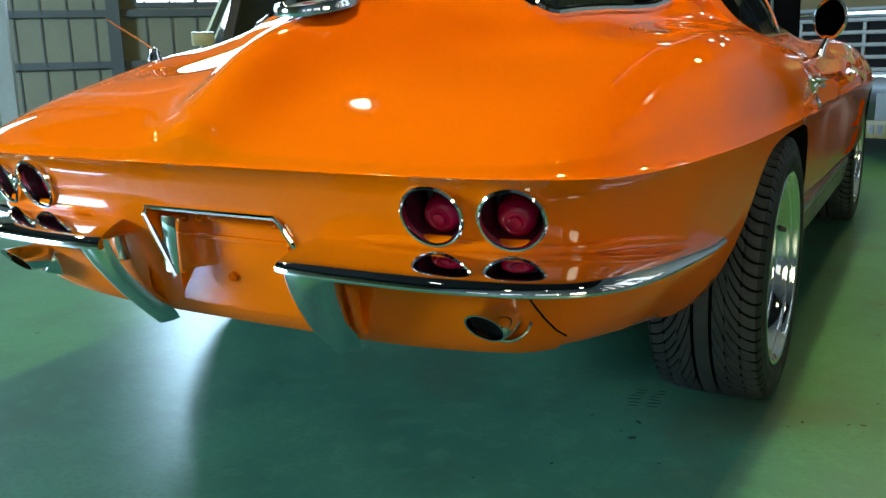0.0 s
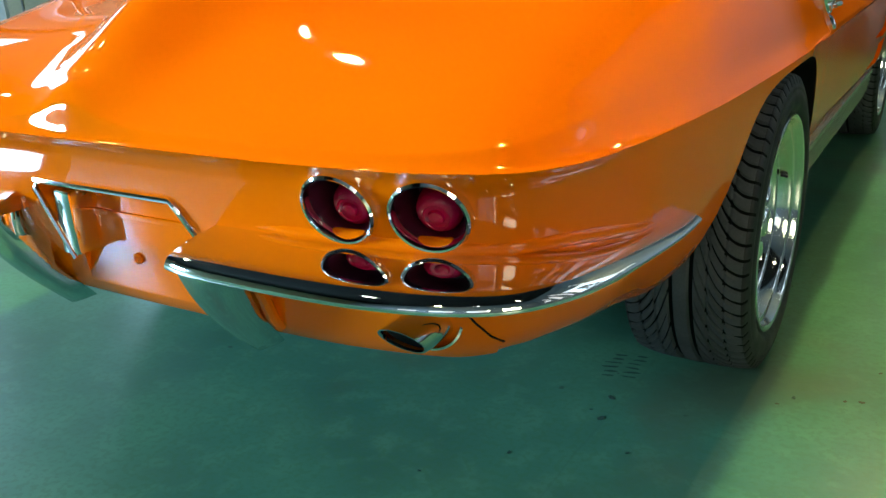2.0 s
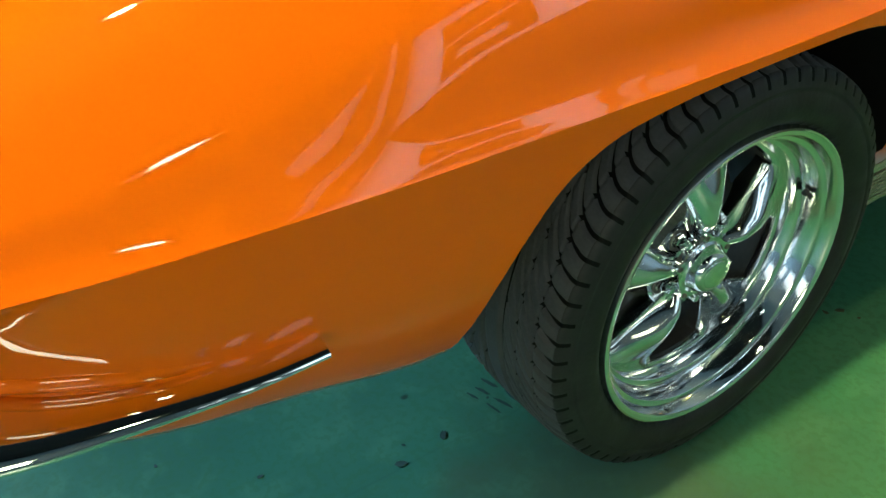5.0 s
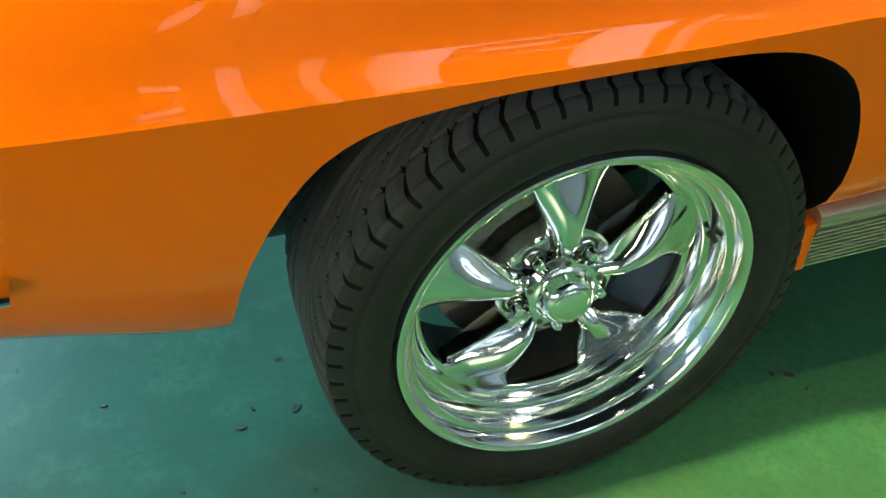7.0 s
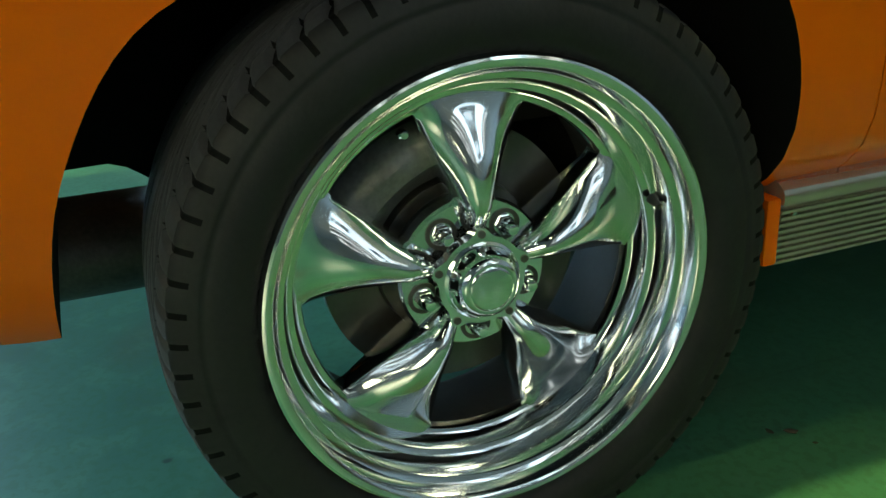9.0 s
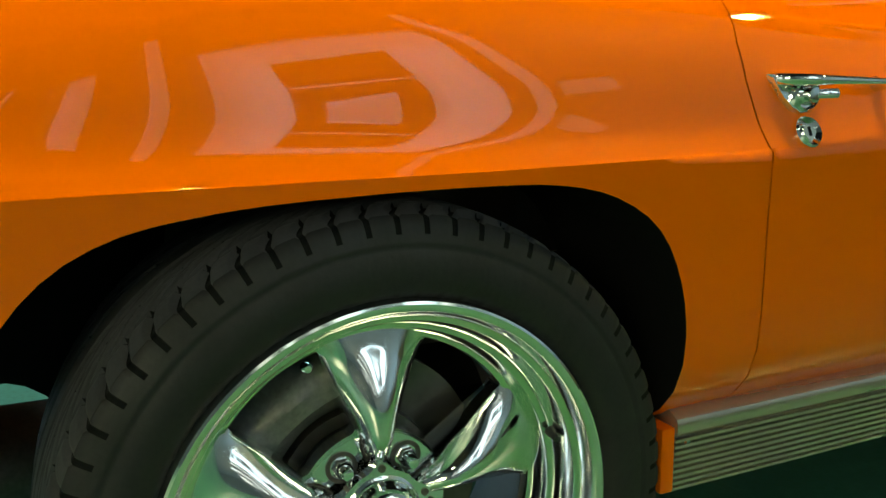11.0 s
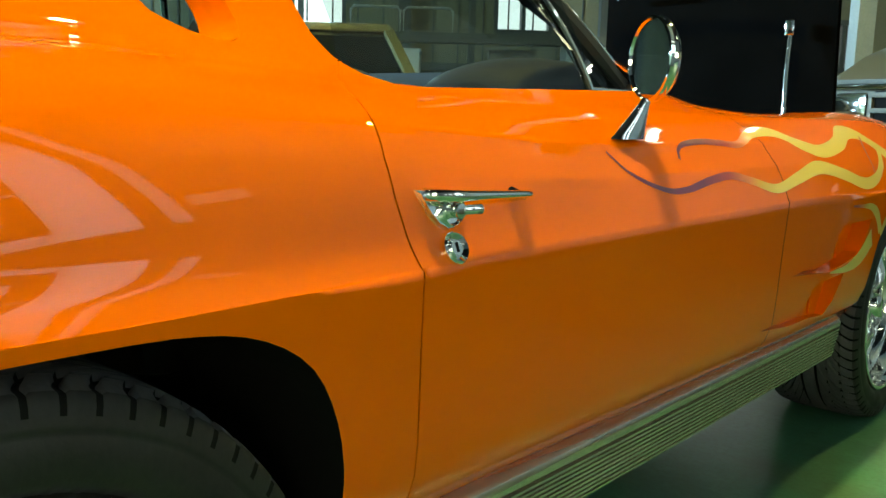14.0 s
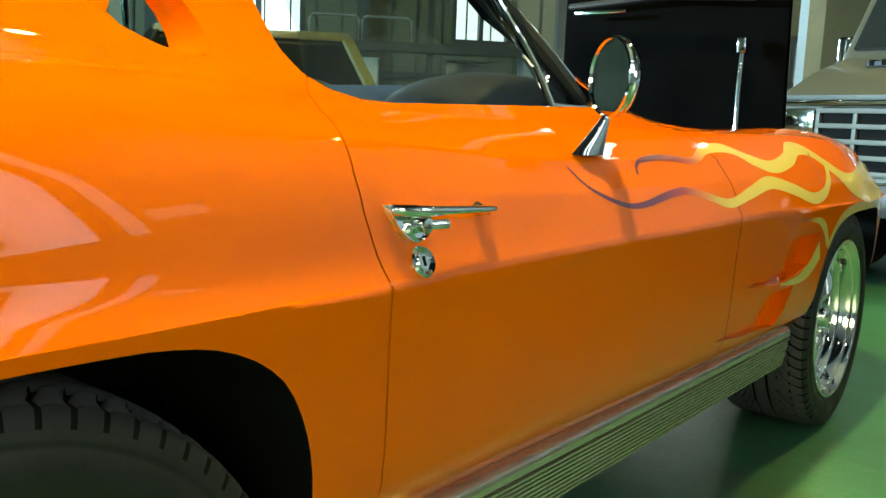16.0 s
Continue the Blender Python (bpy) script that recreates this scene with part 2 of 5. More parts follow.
def box(bm, x0, x1, y0, y1, z0, z1, bevel=0.0, m=None):
    r = bmesh.ops.create_cube(bm, size=1.0)
    mt = Matrix.Translation(((x0 + x1) / 2, (y0 + y1) / 2, (z0 + z1) / 2)) @ Matrix.Diagonal((x1 - x0, y1 - y0, z1 - z0, 1))
    bmesh.ops.transform(bm, matrix=mt, verts=r["verts"])
    vs = r["verts"]
    if bevel:
        es = list({e for v in vs for e in v.link_edges})
        g = bmesh.ops.bevel(bm, geom=es, offset=bevel, segments=2, affect="EDGES", profile=0.6)
        vs = list({v for f in g["faces"] for v in f.verts} | {v for v in vs if v.is_valid})
    if m is not None:
        bmesh.ops.transform(bm, matrix=m, verts=[v for v in vs if v.is_valid])
    return bm


def boxed(*a, **k):
    return box(bmesh.new(), *a, **k)


def prism(bm, poly, axis, a, b):
    """A polygon drawn across one axis, pushed along it from a to b. poly holds the two other coordinates in x, y, z order."""
    def at(p, v):
        return {"x": (v, p[0], p[1]), "y": (p[0], v, p[1]), "z": (p[0], p[1], v)}[axis]
    lo, hi = [bm.verts.new(at(p, a)) for p in poly], [bm.verts.new(at(p, b)) for p in poly]
    n = len(poly)
    bm.faces.new(lo[::-1])
    bm.faces.new(hi)
    for i in range(n):
        bm.faces.new((lo[i], lo[(i + 1) % n], hi[(i + 1) % n], hi[i]))
    bmesh.ops.recalc_face_normals(bm, faces=bm.faces)
    return bm


def lathe(bm, profile, steps, axis="x", centre=(0, 0, 0), a0=0.0, a1=360.0):
    """profile: (along the axis, radius). Angles run from +y towards +z about x."""
    full = abs(a1 - a0) >= 360
    rings = []
    for i in range(steps if full else steps + 1):
        a = radians(a0 + (a1 - a0) * i / steps)
        c, s = math.cos(a), math.sin(a)
        ring = []
        for u, r in profile:
            p = {"x": (u, r * c, r * s), "y": (r * c, u, r * s), "z": (r * c, r * s, u)}[axis]
            ring.append(bm.verts.new((p[0] + centre[0], p[1] + centre[1], p[2] + centre[2])))
        rings.append(ring)
    n = len(rings)
    for i in range(n if full else n - 1):
        p, q = rings[i], rings[(i + 1) % n]
        for k in range(len(profile) - 1):
            bm.faces.new((p[k], q[k], q[k + 1], p[k + 1]))
    bmesh.ops.remove_doubles(bm, verts=bm.verts, dist=1e-5)
    bmesh.ops.recalc_face_normals(bm, faces=bm.faces)
    return bm


def sweep(bm, path, section, up=Vector((0, 0, 1)), closed=False, scale=None, cap=True):
    """A section (sideways, upwards) carried along a path; sideways is to the right of the way."""
    n = len(path)
    rings = []
    for i, p in enumerate(path):
        a = path[i - 1] if (i or closed) else p
        b = path[(i + 1) % n] if (i < n - 1 or closed) else p
        way = (Vector(b) - Vector(a)).normalized()
        side = way.cross(up).normalized()
        top = side.cross(way)
        k = scale(i / (n - 1)) if scale else 1.0
        rings.append([bm.verts.new(Vector(p) + side * (u * k) + top * (v * k)) for u, v in section])
    m = len(section)
    for i in range(n if closed else n - 1):
        p, q = rings[i], rings[(i + 1) % n]
        for k in range(m):
            bm.faces.new((p[k], p[(k + 1) % m], q[(k + 1) % m], q[k]))
    if cap and not closed:
        bm.faces.new(rings[0][::-1])
        bm.faces.new(rings[-1])
    bmesh.ops.recalc_face_normals(bm, faces=bm.faces)
    return bm


def circle(r, n, squash=1.0):
    return [(r * math.cos(2 * math.pi * i / n), r * squash * math.sin(2 * math.pi * i / n)) for i in range(n)]


def tube(path, r, n=8, closed=False):
    return sweep(bmesh.new(), [Vector(p) for p in path], circle(r, n), closed=closed)


def cut(mesh, tool, operation="DIFFERENCE"):
    """The mesh less (or only within) the tool; the tool's own material shows on the cut faces."""
    a, b = bpy.data.objects.new("a", mesh), bpy.data.objects.new("b", tool)
    scene.collection.objects.link(a), scene.collection.objects.link(b)
    mod = a.modifiers.new("cut", "BOOLEAN")
    mod.operation, mod.solver, mod.object, mod.material_mode = operation, "EXACT", b, "TRANSFER"
    deps = bpy.context.evaluated_depsgraph_get()
    deps.update()
    out = bpy.data.meshes.new_from_object(a.evaluated_get(deps))
    bpy.data.objects.remove(a), bpy.data.objects.remove(b)
    return out


def tool(bm, material):
    mesh = bpy.data.meshes.new("tool")
    bm.to_mesh(mesh)
    bm.free()
    mesh.materials.append(material)
    return mesh


def reshade(mesh, degrees):
    bm = bmesh.new()
    bm.from_mesh(mesh)
    sharpen(bm, degrees)
    for e in bm.edges:
        if all(abs(v.co.z - crease_height(v.co.y)) < .0015 for v in e.verts) and len(e.link_faces) == 2:
            e.smooth = e.calc_face_angle(0) < radians(5) or e.verts[0].co.y > .3
    bm.to_mesh(mesh)
    bm.free()
    return mesh

# ---------------------------------------------------------------- the hall (its walls stand at 45 degrees to the car)
bm = bmesh.new()
bmesh.ops.create_grid(bm, x_segments=80, y_segments=80, size=22)
tagged(part("floor", bm, FLOOR, sharp=0), "semi-gloss green painted concrete floor with stains", "floor", kind="structure")
HALL = pose(0, 0, 0, 0, 0, -45)  # hall x: across, from the far wall; hall y: along it


def wall(name, x0, x1, y0, y1, height, openings, label, mat=PANEL):
    """A wall in hall coordinates, thick along its short side, with openings (from, to, sill, head) along the long side."""
    along = 1 if (y1 - y0) > (x1 - x0) else 0
    a, b = (y0, y1) if along else (x0, x1)
    cuts = sorted({a, b, *[o[0] for o in openings], *[o[1] for o in openings]})
    bm = bmesh.new()
    for p, q in zip(cuts, cuts[1:]):
        hole = [o for o in openings if o[0] <= p and o[1] >= q]
        spans = [(0, height)] if not hole else [s for s in ((0, hole[0][2]), (hole[0][3], height)) if s[1] - s[0] > .01]
        for lo, hi in spans:
            box(bm, *((x0, x1, p, q) if along else (p, q, y0, y1)), lo, hi)
    ob = tagged(part(name, bm, mat, sharp=0), label, "wall", kind="structure")
    ob.matrix_basis = HALL
    return ob


H = 7.4
windows = [(-9.6, -7.8, 1.75, 3.0), (-7.6, -5.0, 1.75, 5.2), (-1.42, .32, 1.6, 5.6), (2.5, 3.3, 2.0, 4.0), (5.4, 7.0, 1.75, 3.0), (7.6, 7.8, 1.6, 2.3)]
wall("wall_north", -12.0, -11.8, -13.0, 9.0, H, windows, "pale corrugated panel wall with steel girts and windows")
wall("wall_south", 7.0, 7.2, -13.0, 4.2, H, [(-8, -6.2, 1.4, 2.8), (-5.4, -3.6, 1.4, 2.8), (-2.8, -1.0, 1.4, 2.8), (0.2, 2.0, 1.4, 2.8)], "dark steel panel wall with a row of windows", STEEL)
wall("wall_west", -12.0, 7.2, -13.2, -13.0, H, [(-4.45, -1.15, 2.6, 4.0)], "pale panel wall with a wide high window opening")
wall("wall_bay", -1.9, -1.8, 4.4, 9.0, H, [], "dark panel wall beside the van bay", STEEL)
wall("wall_east", -12.0, -1.8, 9.0, 9.2, H, [(-6.6, -6.3, .2, 3.0), (-4.6, -4.35, .2, 3.0)], "dark panel wall with narrow daylight slits", STEEL)
# the near wall with a tall glazed front: openings (from, to, sill, head)
PANES = [(1.38, 3.65, 1.6, 4.7), (1.10, 1.26, 1.6, 6.2), (.72, 1.06, 1.92, 2.28), (3.93, 4.3, 1.6, 6.2), (1.05, 4.35, 6.19, 6.36), (4.75, 5.3, 1.7, 4.6), (5.65, 6.7, 2.4, 2.9), (5.75, 6.05, 3.1, 5.0)]
face = tool(boxed(-1.9, 7.2, 4.2, 4.4, 0, H), STEEL)
for a, b, lo, hi in PANES:
    face = cut(face, tool(boxed(a, b, 4.0, 4.6, lo, hi), STEEL))
front = tagged(new("wall_glazed", face), "dark steel wall with tall daylight openings", "wall", kind="structure")
front.matrix_basis = HALL
bm = boxed(-12, 7.2, -13.2, 9.2, H, H + .15)
tagged(part("ceiling", bm, ROOF, sharp=0), "dark corrugated roof sheet", "ceiling", kind="structure").matrix_basis = HALL

# far wall: vertical sheets between dark girts and posts
far = tagged(thing("wall_frame", "dark steel girts, posts and panel seams of the far wall", "wall frame", kind="structure"), kind="structure")
far.matrix_basis = HALL
for z in (.75, 1.48, 3.15, 4.3):
    part("girt", boxed(-11.79, -11.70, -12.9, 8.9, z - .05, z + .05), STEEL, far)
for k in range(7):
    y = -10.42 + 2.9 * k
    part("post", boxed(-11.78, -11.62, y - .09, y + .09, 0, H), STEEL, far)
SEAM = boxed(-11.795, -11.785, -.012, .012, 0.05, H)
seam_mesh = bpy.data.meshes.new("seam")
SEAM.to_mesh(seam_mesh)
SEAM.free()
seam_mesh.materials.append(STEEL)
for k in range(56):
    part("seam", seam_mesh, None, far).matrix_basis = Matrix.Translation((0, -12.8 + .36 * k, 0))
for n, (a, b, lo, hi) in enumerate(windows):
    win = tagged(thing("window_%d" % (n + 1), "steel-framed window with bright daylight behind", "window", kind="structure"), kind="structure")
    win.matrix_basis = HALL
    for k in range(3):
        y = a + (b - a) * k / 2
        part("window_frame", boxed(-11.98, -11.78, y - .03, y + .03, lo, hi), STEEL, win)
    for z in (lo, hi):
        part("window_frame", boxed(-11.99, -11.77, a, b, z - .035, z + .035), STEEL, win)

# what lies outside: plain bright daylight
bm = bmesh.new()
box(bm, -13, 8, 10.6, 10.8, -.5, 8)
box(bm, -1.7, 7.2, 5.6, 5.8, -.5, 8)
box(bm, 8.6, 8.8, -14, 8.5, -.5, 7)
box(bm, -13, 10, -15.2, -15.0, -.5, 7)
ob = tagged(part("backdrop", bm, DAY, sharp=0), "plain bright overcast daylight outside", "backdrop", kind="structure")
ob.matrix_basis = HALL

ob = tagged(part("backdrop_yard", boxed(-14.2, -14.0, -14, 11, -.5, 8), DAY_OPEN, sharp=0), "plain bright open yard outside the windows", "backdrop", kind="structure")
ob.matrix_basis = HALL

gate = tagged(thing("glazing_frame", "half-lowered dark shutter with a pale slat in the glazed front", "shutter", kind="structure"), kind="structure")
gate.matrix_basis = HALL
shutter = tool(boxed(1.97, 2.99, 4.42, 4.47, 1.78, 3.9), STEEL)
for a, b, lo, hi in ((2.2, 2.78, 2.1, 2.42), (1.9, 3.1, 2.86, 2.94)):
    shutter = cut(shutter, tool(boxed(a, b, 4.3, 4.6, lo, hi), STEEL))
part("shutter", shutter, None, gate)

# ceiling lamps: the housings round the tubes
def ceiling_lamp(x, y):
    lamp = thing("ceiling_lamp", "round high-bay factory lamp, lit, hung from the roof", "ceiling lamp", "hall ceiling lamps")
    lamp.matrix_basis = pose(x, y, LAMP_HEIGHT)
    part("reflector", lathe(bmesh.new(), [(-.04, .26), (.0, .245), (.10, .20), (.20, .10), (.24, .075), (.24, 0)], 32, "z"), STEEL, lamp)
    part("bulb", lathe(bmesh.new(), [(-.03, .12), (-.025, .15), (.0, .155), (.05, .12), (.05, 0)], 28, "z"), TUBE, lamp)
    part("hanger", tube([(0, 0, .23), (0, 0, H - LAMP_HEIGHT)], .012, 8), STEEL, lamp)


for (lx, ly), _ in LAMPS:
    ceiling_lamp(lx, ly)


def batten(x, y, z=5.6, long=.2):
    """Twin fluorescent fitting."""
    lamp = thing("tube_lamp", "white fluorescent batten lamp, lit, under the roof", "ceiling lamp", "fluorescent battens")
    lamp.matrix_basis = HALL @ pose(x, y, z)
    part("housing", boxed(-long - .04, long + .04, -.09, .09, .02, .10, .01), WHITEWALL, lamp)
    for s in (-1, 1):
        part("tube", tube([(-long, s * .045, 0), (long, s * .045, 0)], .022, 8), TUBE, lamp)
        part("hanger", tube([(s * long * .9, 0, .08), (s * long * .9, 0, H - z)], .006, 6), STEEL, lamp)
    return lamp


for bx, by, bz in ((-2.7, 6.8, 5.6), (1.2, -3.4, 5.6), (5.4, -1.4, 5.6), (-9.0, 8.4, 5.1), (-8.1, 8.4, 5.1), (-6.9, 6.7, 5.2), (-6.1, 7.3, 5.2), (-4.1, 8.4, 4.4), (-7.6, 5.6, 5.4)):
    batten(bx, by, bz)

# ---------------------------------------------------------------- the orange sports car: form
OUTLINE = [(0, -1.082), (0.3, -1.08), (0.47, -1.072), (0.61, -1.054), (0.70, -1.023), (0.752, -0.985), (0.785, -0.93), (0.808, -0.86),
           (0.832, -0.72), (0.852, -0.52), (0.864, -0.3), (0.873, -0.1), (0.876, 0.15), (0.868, 0.45), (0.866, 0.7), (0.868, 0.95),
           (0.875, 1.5), (0.88, 2.0), (0.878, 2.4), (0.86, 2.75), (0.80, 3.05), (0.66, 3.22), (0.4, 3.30), (0, 3.33)]
# height over the ground across the half car, at stations along it
STATIONS = {
    -1.09: ((0, .668), (.3, .667), (.6, .667), (.82, .666)),
    -1.04: ((0, .752), (.03, .746), (.07, .722), (.13, .705), (.3, .697), (.6, .680), (.74, .668), (.82, .666)),
    -0.95: ((0, .828), (.03, .822), (.06, .800), (.10, .770), (.17, .752), (.28, .745), (.4, .738), (.6, .726), (.7, .703), (.78, .672), (.82, .667)),
    -0.80: ((0, .903), (.05, .897), (.09, .870), (.14, .834), (.20, .815), (.28, .806), (.5, .788), (.65, .772), (.715, .752), (.76, .725), (.79, .698), (.82, .668)),
    -0.60: ((0, 0.96), (0.09, 0.953), (0.14, 0.922), (0.19, 0.888), (0.25, 0.866), (0.34, 0.85), (0.5, 0.834), (0.62, 0.826), (0.67, 0.817), (0.715, 0.802), (0.755, 0.780), (0.784, 0.755), (0.803, 0.731), (0.815, 0.712), (0.822, 0.701), (0.831, 0.6885), (0.845, 0.668)),
    -0.43: ((0, 1), (0.14, 0.99), (0.22, 0.966), (0.3, 0.94), (0.38, 0.918), (0.44, 0.9), (0.52, 0.88), (0.62, 0.866), (0.68, 0.857), (0.73, 0.845), (0.772, 0.827), (0.800, 0.801), (0.817, 0.773), (0.8275, 0.748), (0.8345, 0.728), (0.840, 0.710), (0.8455, 0.695), (0.8515, 0.682), (0.857, 0.668)),
    -0.15: ((0, 1.06), (0.25, 1.045), (0.36, 1.005), (0.43, 0.95), (0.48, 0.92), (0.55, 0.902), (0.62, 0.894), (0.7, 0.889), (0.741, 0.880), (0.780, 0.861), (0.8075, 0.833), (0.8235, 0.804), (0.8345, 0.775), (0.8415, 0.751), (0.8456, 0.732), (0.8496, 0.713), (0.8555, 0.695), (0.8625, 0.682), (0.87, 0.67)),
    0.10: ((0, 1.135), (0.3, 1.11), (0.4, 1.035), (0.46, 0.965), (0.5, 0.928), (0.535, 0.913), (0.57, 0.906), (0.63, 0.897), (0.7, 0.892), (0.742, 0.882), (0.783, 0.862), (0.8115, 0.833), (0.828, 0.804), (0.8392, 0.775), (0.8463, 0.751), (0.8504, 0.732), (0.8544, 0.713), (0.8604, 0.695), (0.8675, 0.682), (0.875, 0.67)),
    0.45: ((0, 1.225), (0.3, 1.2), (0.46, 1.13), (0.55, 1.02), (0.61, 0.925), (0.64, 0.900), (0.69, 0.884), (0.735, 0.867), (0.8027, 0.8335), (0.8236, 0.808), (0.8355, 0.7825), (0.8434, 0.757), (0.8469, 0.74), (0.8489, 0.7272), (0.851, 0.7145), (0.8538, 0.7017), (0.8583, 0.689), (0.8646, 0.6763), (0.867, 0.672)),
    0.75: ((0, 1.255), (.3, 1.24), (.46, 1.185), (.55, 1.05), (.64, .90), (.69, .870), (.77, .825), (.835, .745), (.866, .677)),
    1.05: ((0, 1.245), (.3, 1.225), (.46, 1.16), (.55, 1.03), (.64, .905), (.69, .875), (.77, .83), (.84, .75), (.869, .68)),
    1.30: ((0, 1.12), (.3, 1.10), (.46, 1.05), (.55, .985), (.64, .905), (.69, .872), (.77, .83), (.845, .75), (.872, .681)),
    1.52: ((0, .91), (.3, .905), (.46, .90), (.55, .89), (.66, .862), (.72, .85), (.79, .81), (.85, .745), (.876, .682)),
    1.80: ((0, .84), (.3, .84), (.46, .84), (.55, .845), (.66, .855), (.73, .85), (.80, .81), (.855, .74), (.879, .68)),
    2.40: ((0, .82), (.3, .82), (.46, .83), (.55, .855), (.66, .868), (.74, .85), (.81, .80), (.86, .735), (.878, .672)),
    2.80: ((0, .79), (.3, .79), (.46, .80), (.55, .835), (.66, .85), (.74, .82), (.79, .77), (.83, .71), (.855, .668)),
    3.10: ((0, .73), (.3, .73), (.46, .735), (.55, .75), (.66, .735), (.74, .70), (.78, .668), (.83, .665)),
    3.34: ((0, .665), (.4, .665), (.66, .665), (.83, .665)),
}
YS = sorted(STATIONS)


def crease_height(y):
    return pchip([-1.1, -0.5, 0.1, 0.45, 1.0, 1.5, 2.4, 3.4], [.666, .668, .670, .672, .680, .682, .672, .664], y)


def top_height(x, y):
    zs = []
    for s in YS:
        row = STATIONS[s]
        zs.append(pchip([p[0] / row[-1][0] for p in row], [p[1] for p in row], x / HALF(y)))
    return pchip(YS, zs, y)


def HALF(y):
    return pchip(YS, [STATIONS[s][-1][0] for s in YS], y)


def body_mesh():
    n = 300
    edge = spline([(x, y, 0) for x, y in OUTLINE], n)
    normal = []
    for i in range(n):
        d = edge[min(i + 1, n - 1)] - edge[max(i - 1, 0)]
        normal.append(Vector((d.y, -d.x, 0)).normalized())
    normal[0], normal[-1] = Vector((0, -1, 0)), Vector((0, 1, 0))
    # the upper surface: lines from the crease to the middle of the car
    ks = [.0017 * i for i in range(21)] + [.037 + .003 * i for i in range(12)] + [.077 + .0075 * i for i in range(12)]
    ks += [.17 + .009 * i for i in range(45)] + [.58 + .03 * i for i in range(8)] + [.81 + .019 * i for i in range(10)] + [1.0]
    top = np.zeros((n, len(ks), 3))
    for i, p in enumerate(edge):
        goal = Vector((0, max(-0.62 + 0.25 * (p.y + 0.62) if p.y < -0.62 else p.y, -0.85), 0))
        if p.y > 2.7:
            goal.y = 2.7 + 0.3 * (p.y - 2.7)
        zc = crease_height(p.y)
        for j, k in enumerate(ks):
            q = p.lerp(goal, k)
            z = zc + (top_height(abs(q.x), q.y) - zc) * (1 - smooth(-0.6, -0.9, p.y) * (1 - smooth(0, 0.06, k)))
            top[i, j] = (q.x, q.y, max(z, zc + 0.001 * min(1, k * 40)))
    rows = np.array([smooth(-.6, -.3, p.y) * (1 - smooth(2.2, 2.6, p.y)) for p in edge])[:, None]
    for n_pass in range(14):
        z = top[:, :, 2]
        mean = z.copy()
        mean[1:-1, 1:-1] = 0.25 * (z[:-2, 1:-1] + z[2:, 1:-1] + z[1:-1, :-2] + z[1:-1, 2:])
        mean[1:-1, -1] = 0.25 * (z[:-2, -1] + z[2:, -1] + 2 * z[1:-1, -2])
        along = z.copy()
        along[1:-1] = 0.5 * (z[:-2] + z[2:])
        share = np.array([smooth(.18, .30, k) for k in ks])
        gain = 0.6 if n_pass < 4 else 0.6 * rows
        top[:, 2:, 2] += (gain * (share * (mean - z) + (1 - share) * (along - z)))[:, 2:]
    # the roll from the shoulder into the cabin
    flank = np.array([[smooth(-.45, -.2, p.y) * (1 - smooth(1.5, 1.7, p.y)) * smooth(.17 + .05 * smooth(.5, .65, p.y), .24 + .04 * smooth(.5, .65, p.y), k) * (1 - smooth(.48, .57, k)) for k in ks] for p in edge])
    for n_pass in range(110):
        z = top[:, :, 2]
        mean = z.copy()
        mean[1:-1, 1:-1] = 0.25 * (z[:-2, 1:-1] + z[2:, 1:-1] + z[1:-1, :-2] + z[1:-1, 2:])
        top[:, :, 2] += 0.7 * flank * (mean - z)
    # fair lines along the doors
    door = np.array([[smooth(.42, .6, p.y) * (1 - smooth(1.55, 1.8, p.y)) * smooth(.0, .02, k) * (1 - smooth(.20, .25, k)) for k in ks] for p in edge])
    for n_pass in range(220):
        z = top[:, :, 2]
        mean = z.copy()
        mean[1:-1] = 0.5 * (z[:-2] + z[2:])
        if n_pass % 8 == 0:
            mean[:, 1:-1] = 0.5 * mean[:, 1:-1] + 0.25 * (z[:, :-2] + z[:, 2:])
        top[:, :, 2] += 0.8 * door * (mean - z)
    # an even skin over the tail
    tail_skin = np.array([[(1 - smooth(-.75, -.5, p.y)) * smooth(.10, .2, k) * (1 - smooth(.97, 1.0, k)) for k in ks] for p in edge])[:, :, None]
    for n_pass in range(30):
        mean = top.copy()
        mean[1:-1, 1:-1] = 0.25 * (top[:-2, 1:-1] + top[2:, 1:-1] + top[1:-1, :-2] + top[1:-1, 2:])
        mirror = top[1, 1:-1] * np.array([-1, 1, 1])
        mean[0, 1:-1] = 0.25 * (mirror + top[1, 1:-1] + top[0, :-2] + top[0, 2:])
        top += 0.7 * tail_skin * (mean - top)
    # the sides below the crease: levels as a share of the way down, with how far they lie in
    levels = [(0.012, .000, .008, .0005), (0.07, .001, .027, .002), (0.13, .002, .037, .004), (0.22, .004, .047, .008), (0.35, .006, .060, .014), (0.5, .008, .076, .025),
              (0.62, .010, .088, .038), (0.74, .014, .099, .056), (0.85, .026, .112, .078), (0.94, .048, .128, .102), (1.0, .074, .15, .125)]
    bm = bmesh.new()
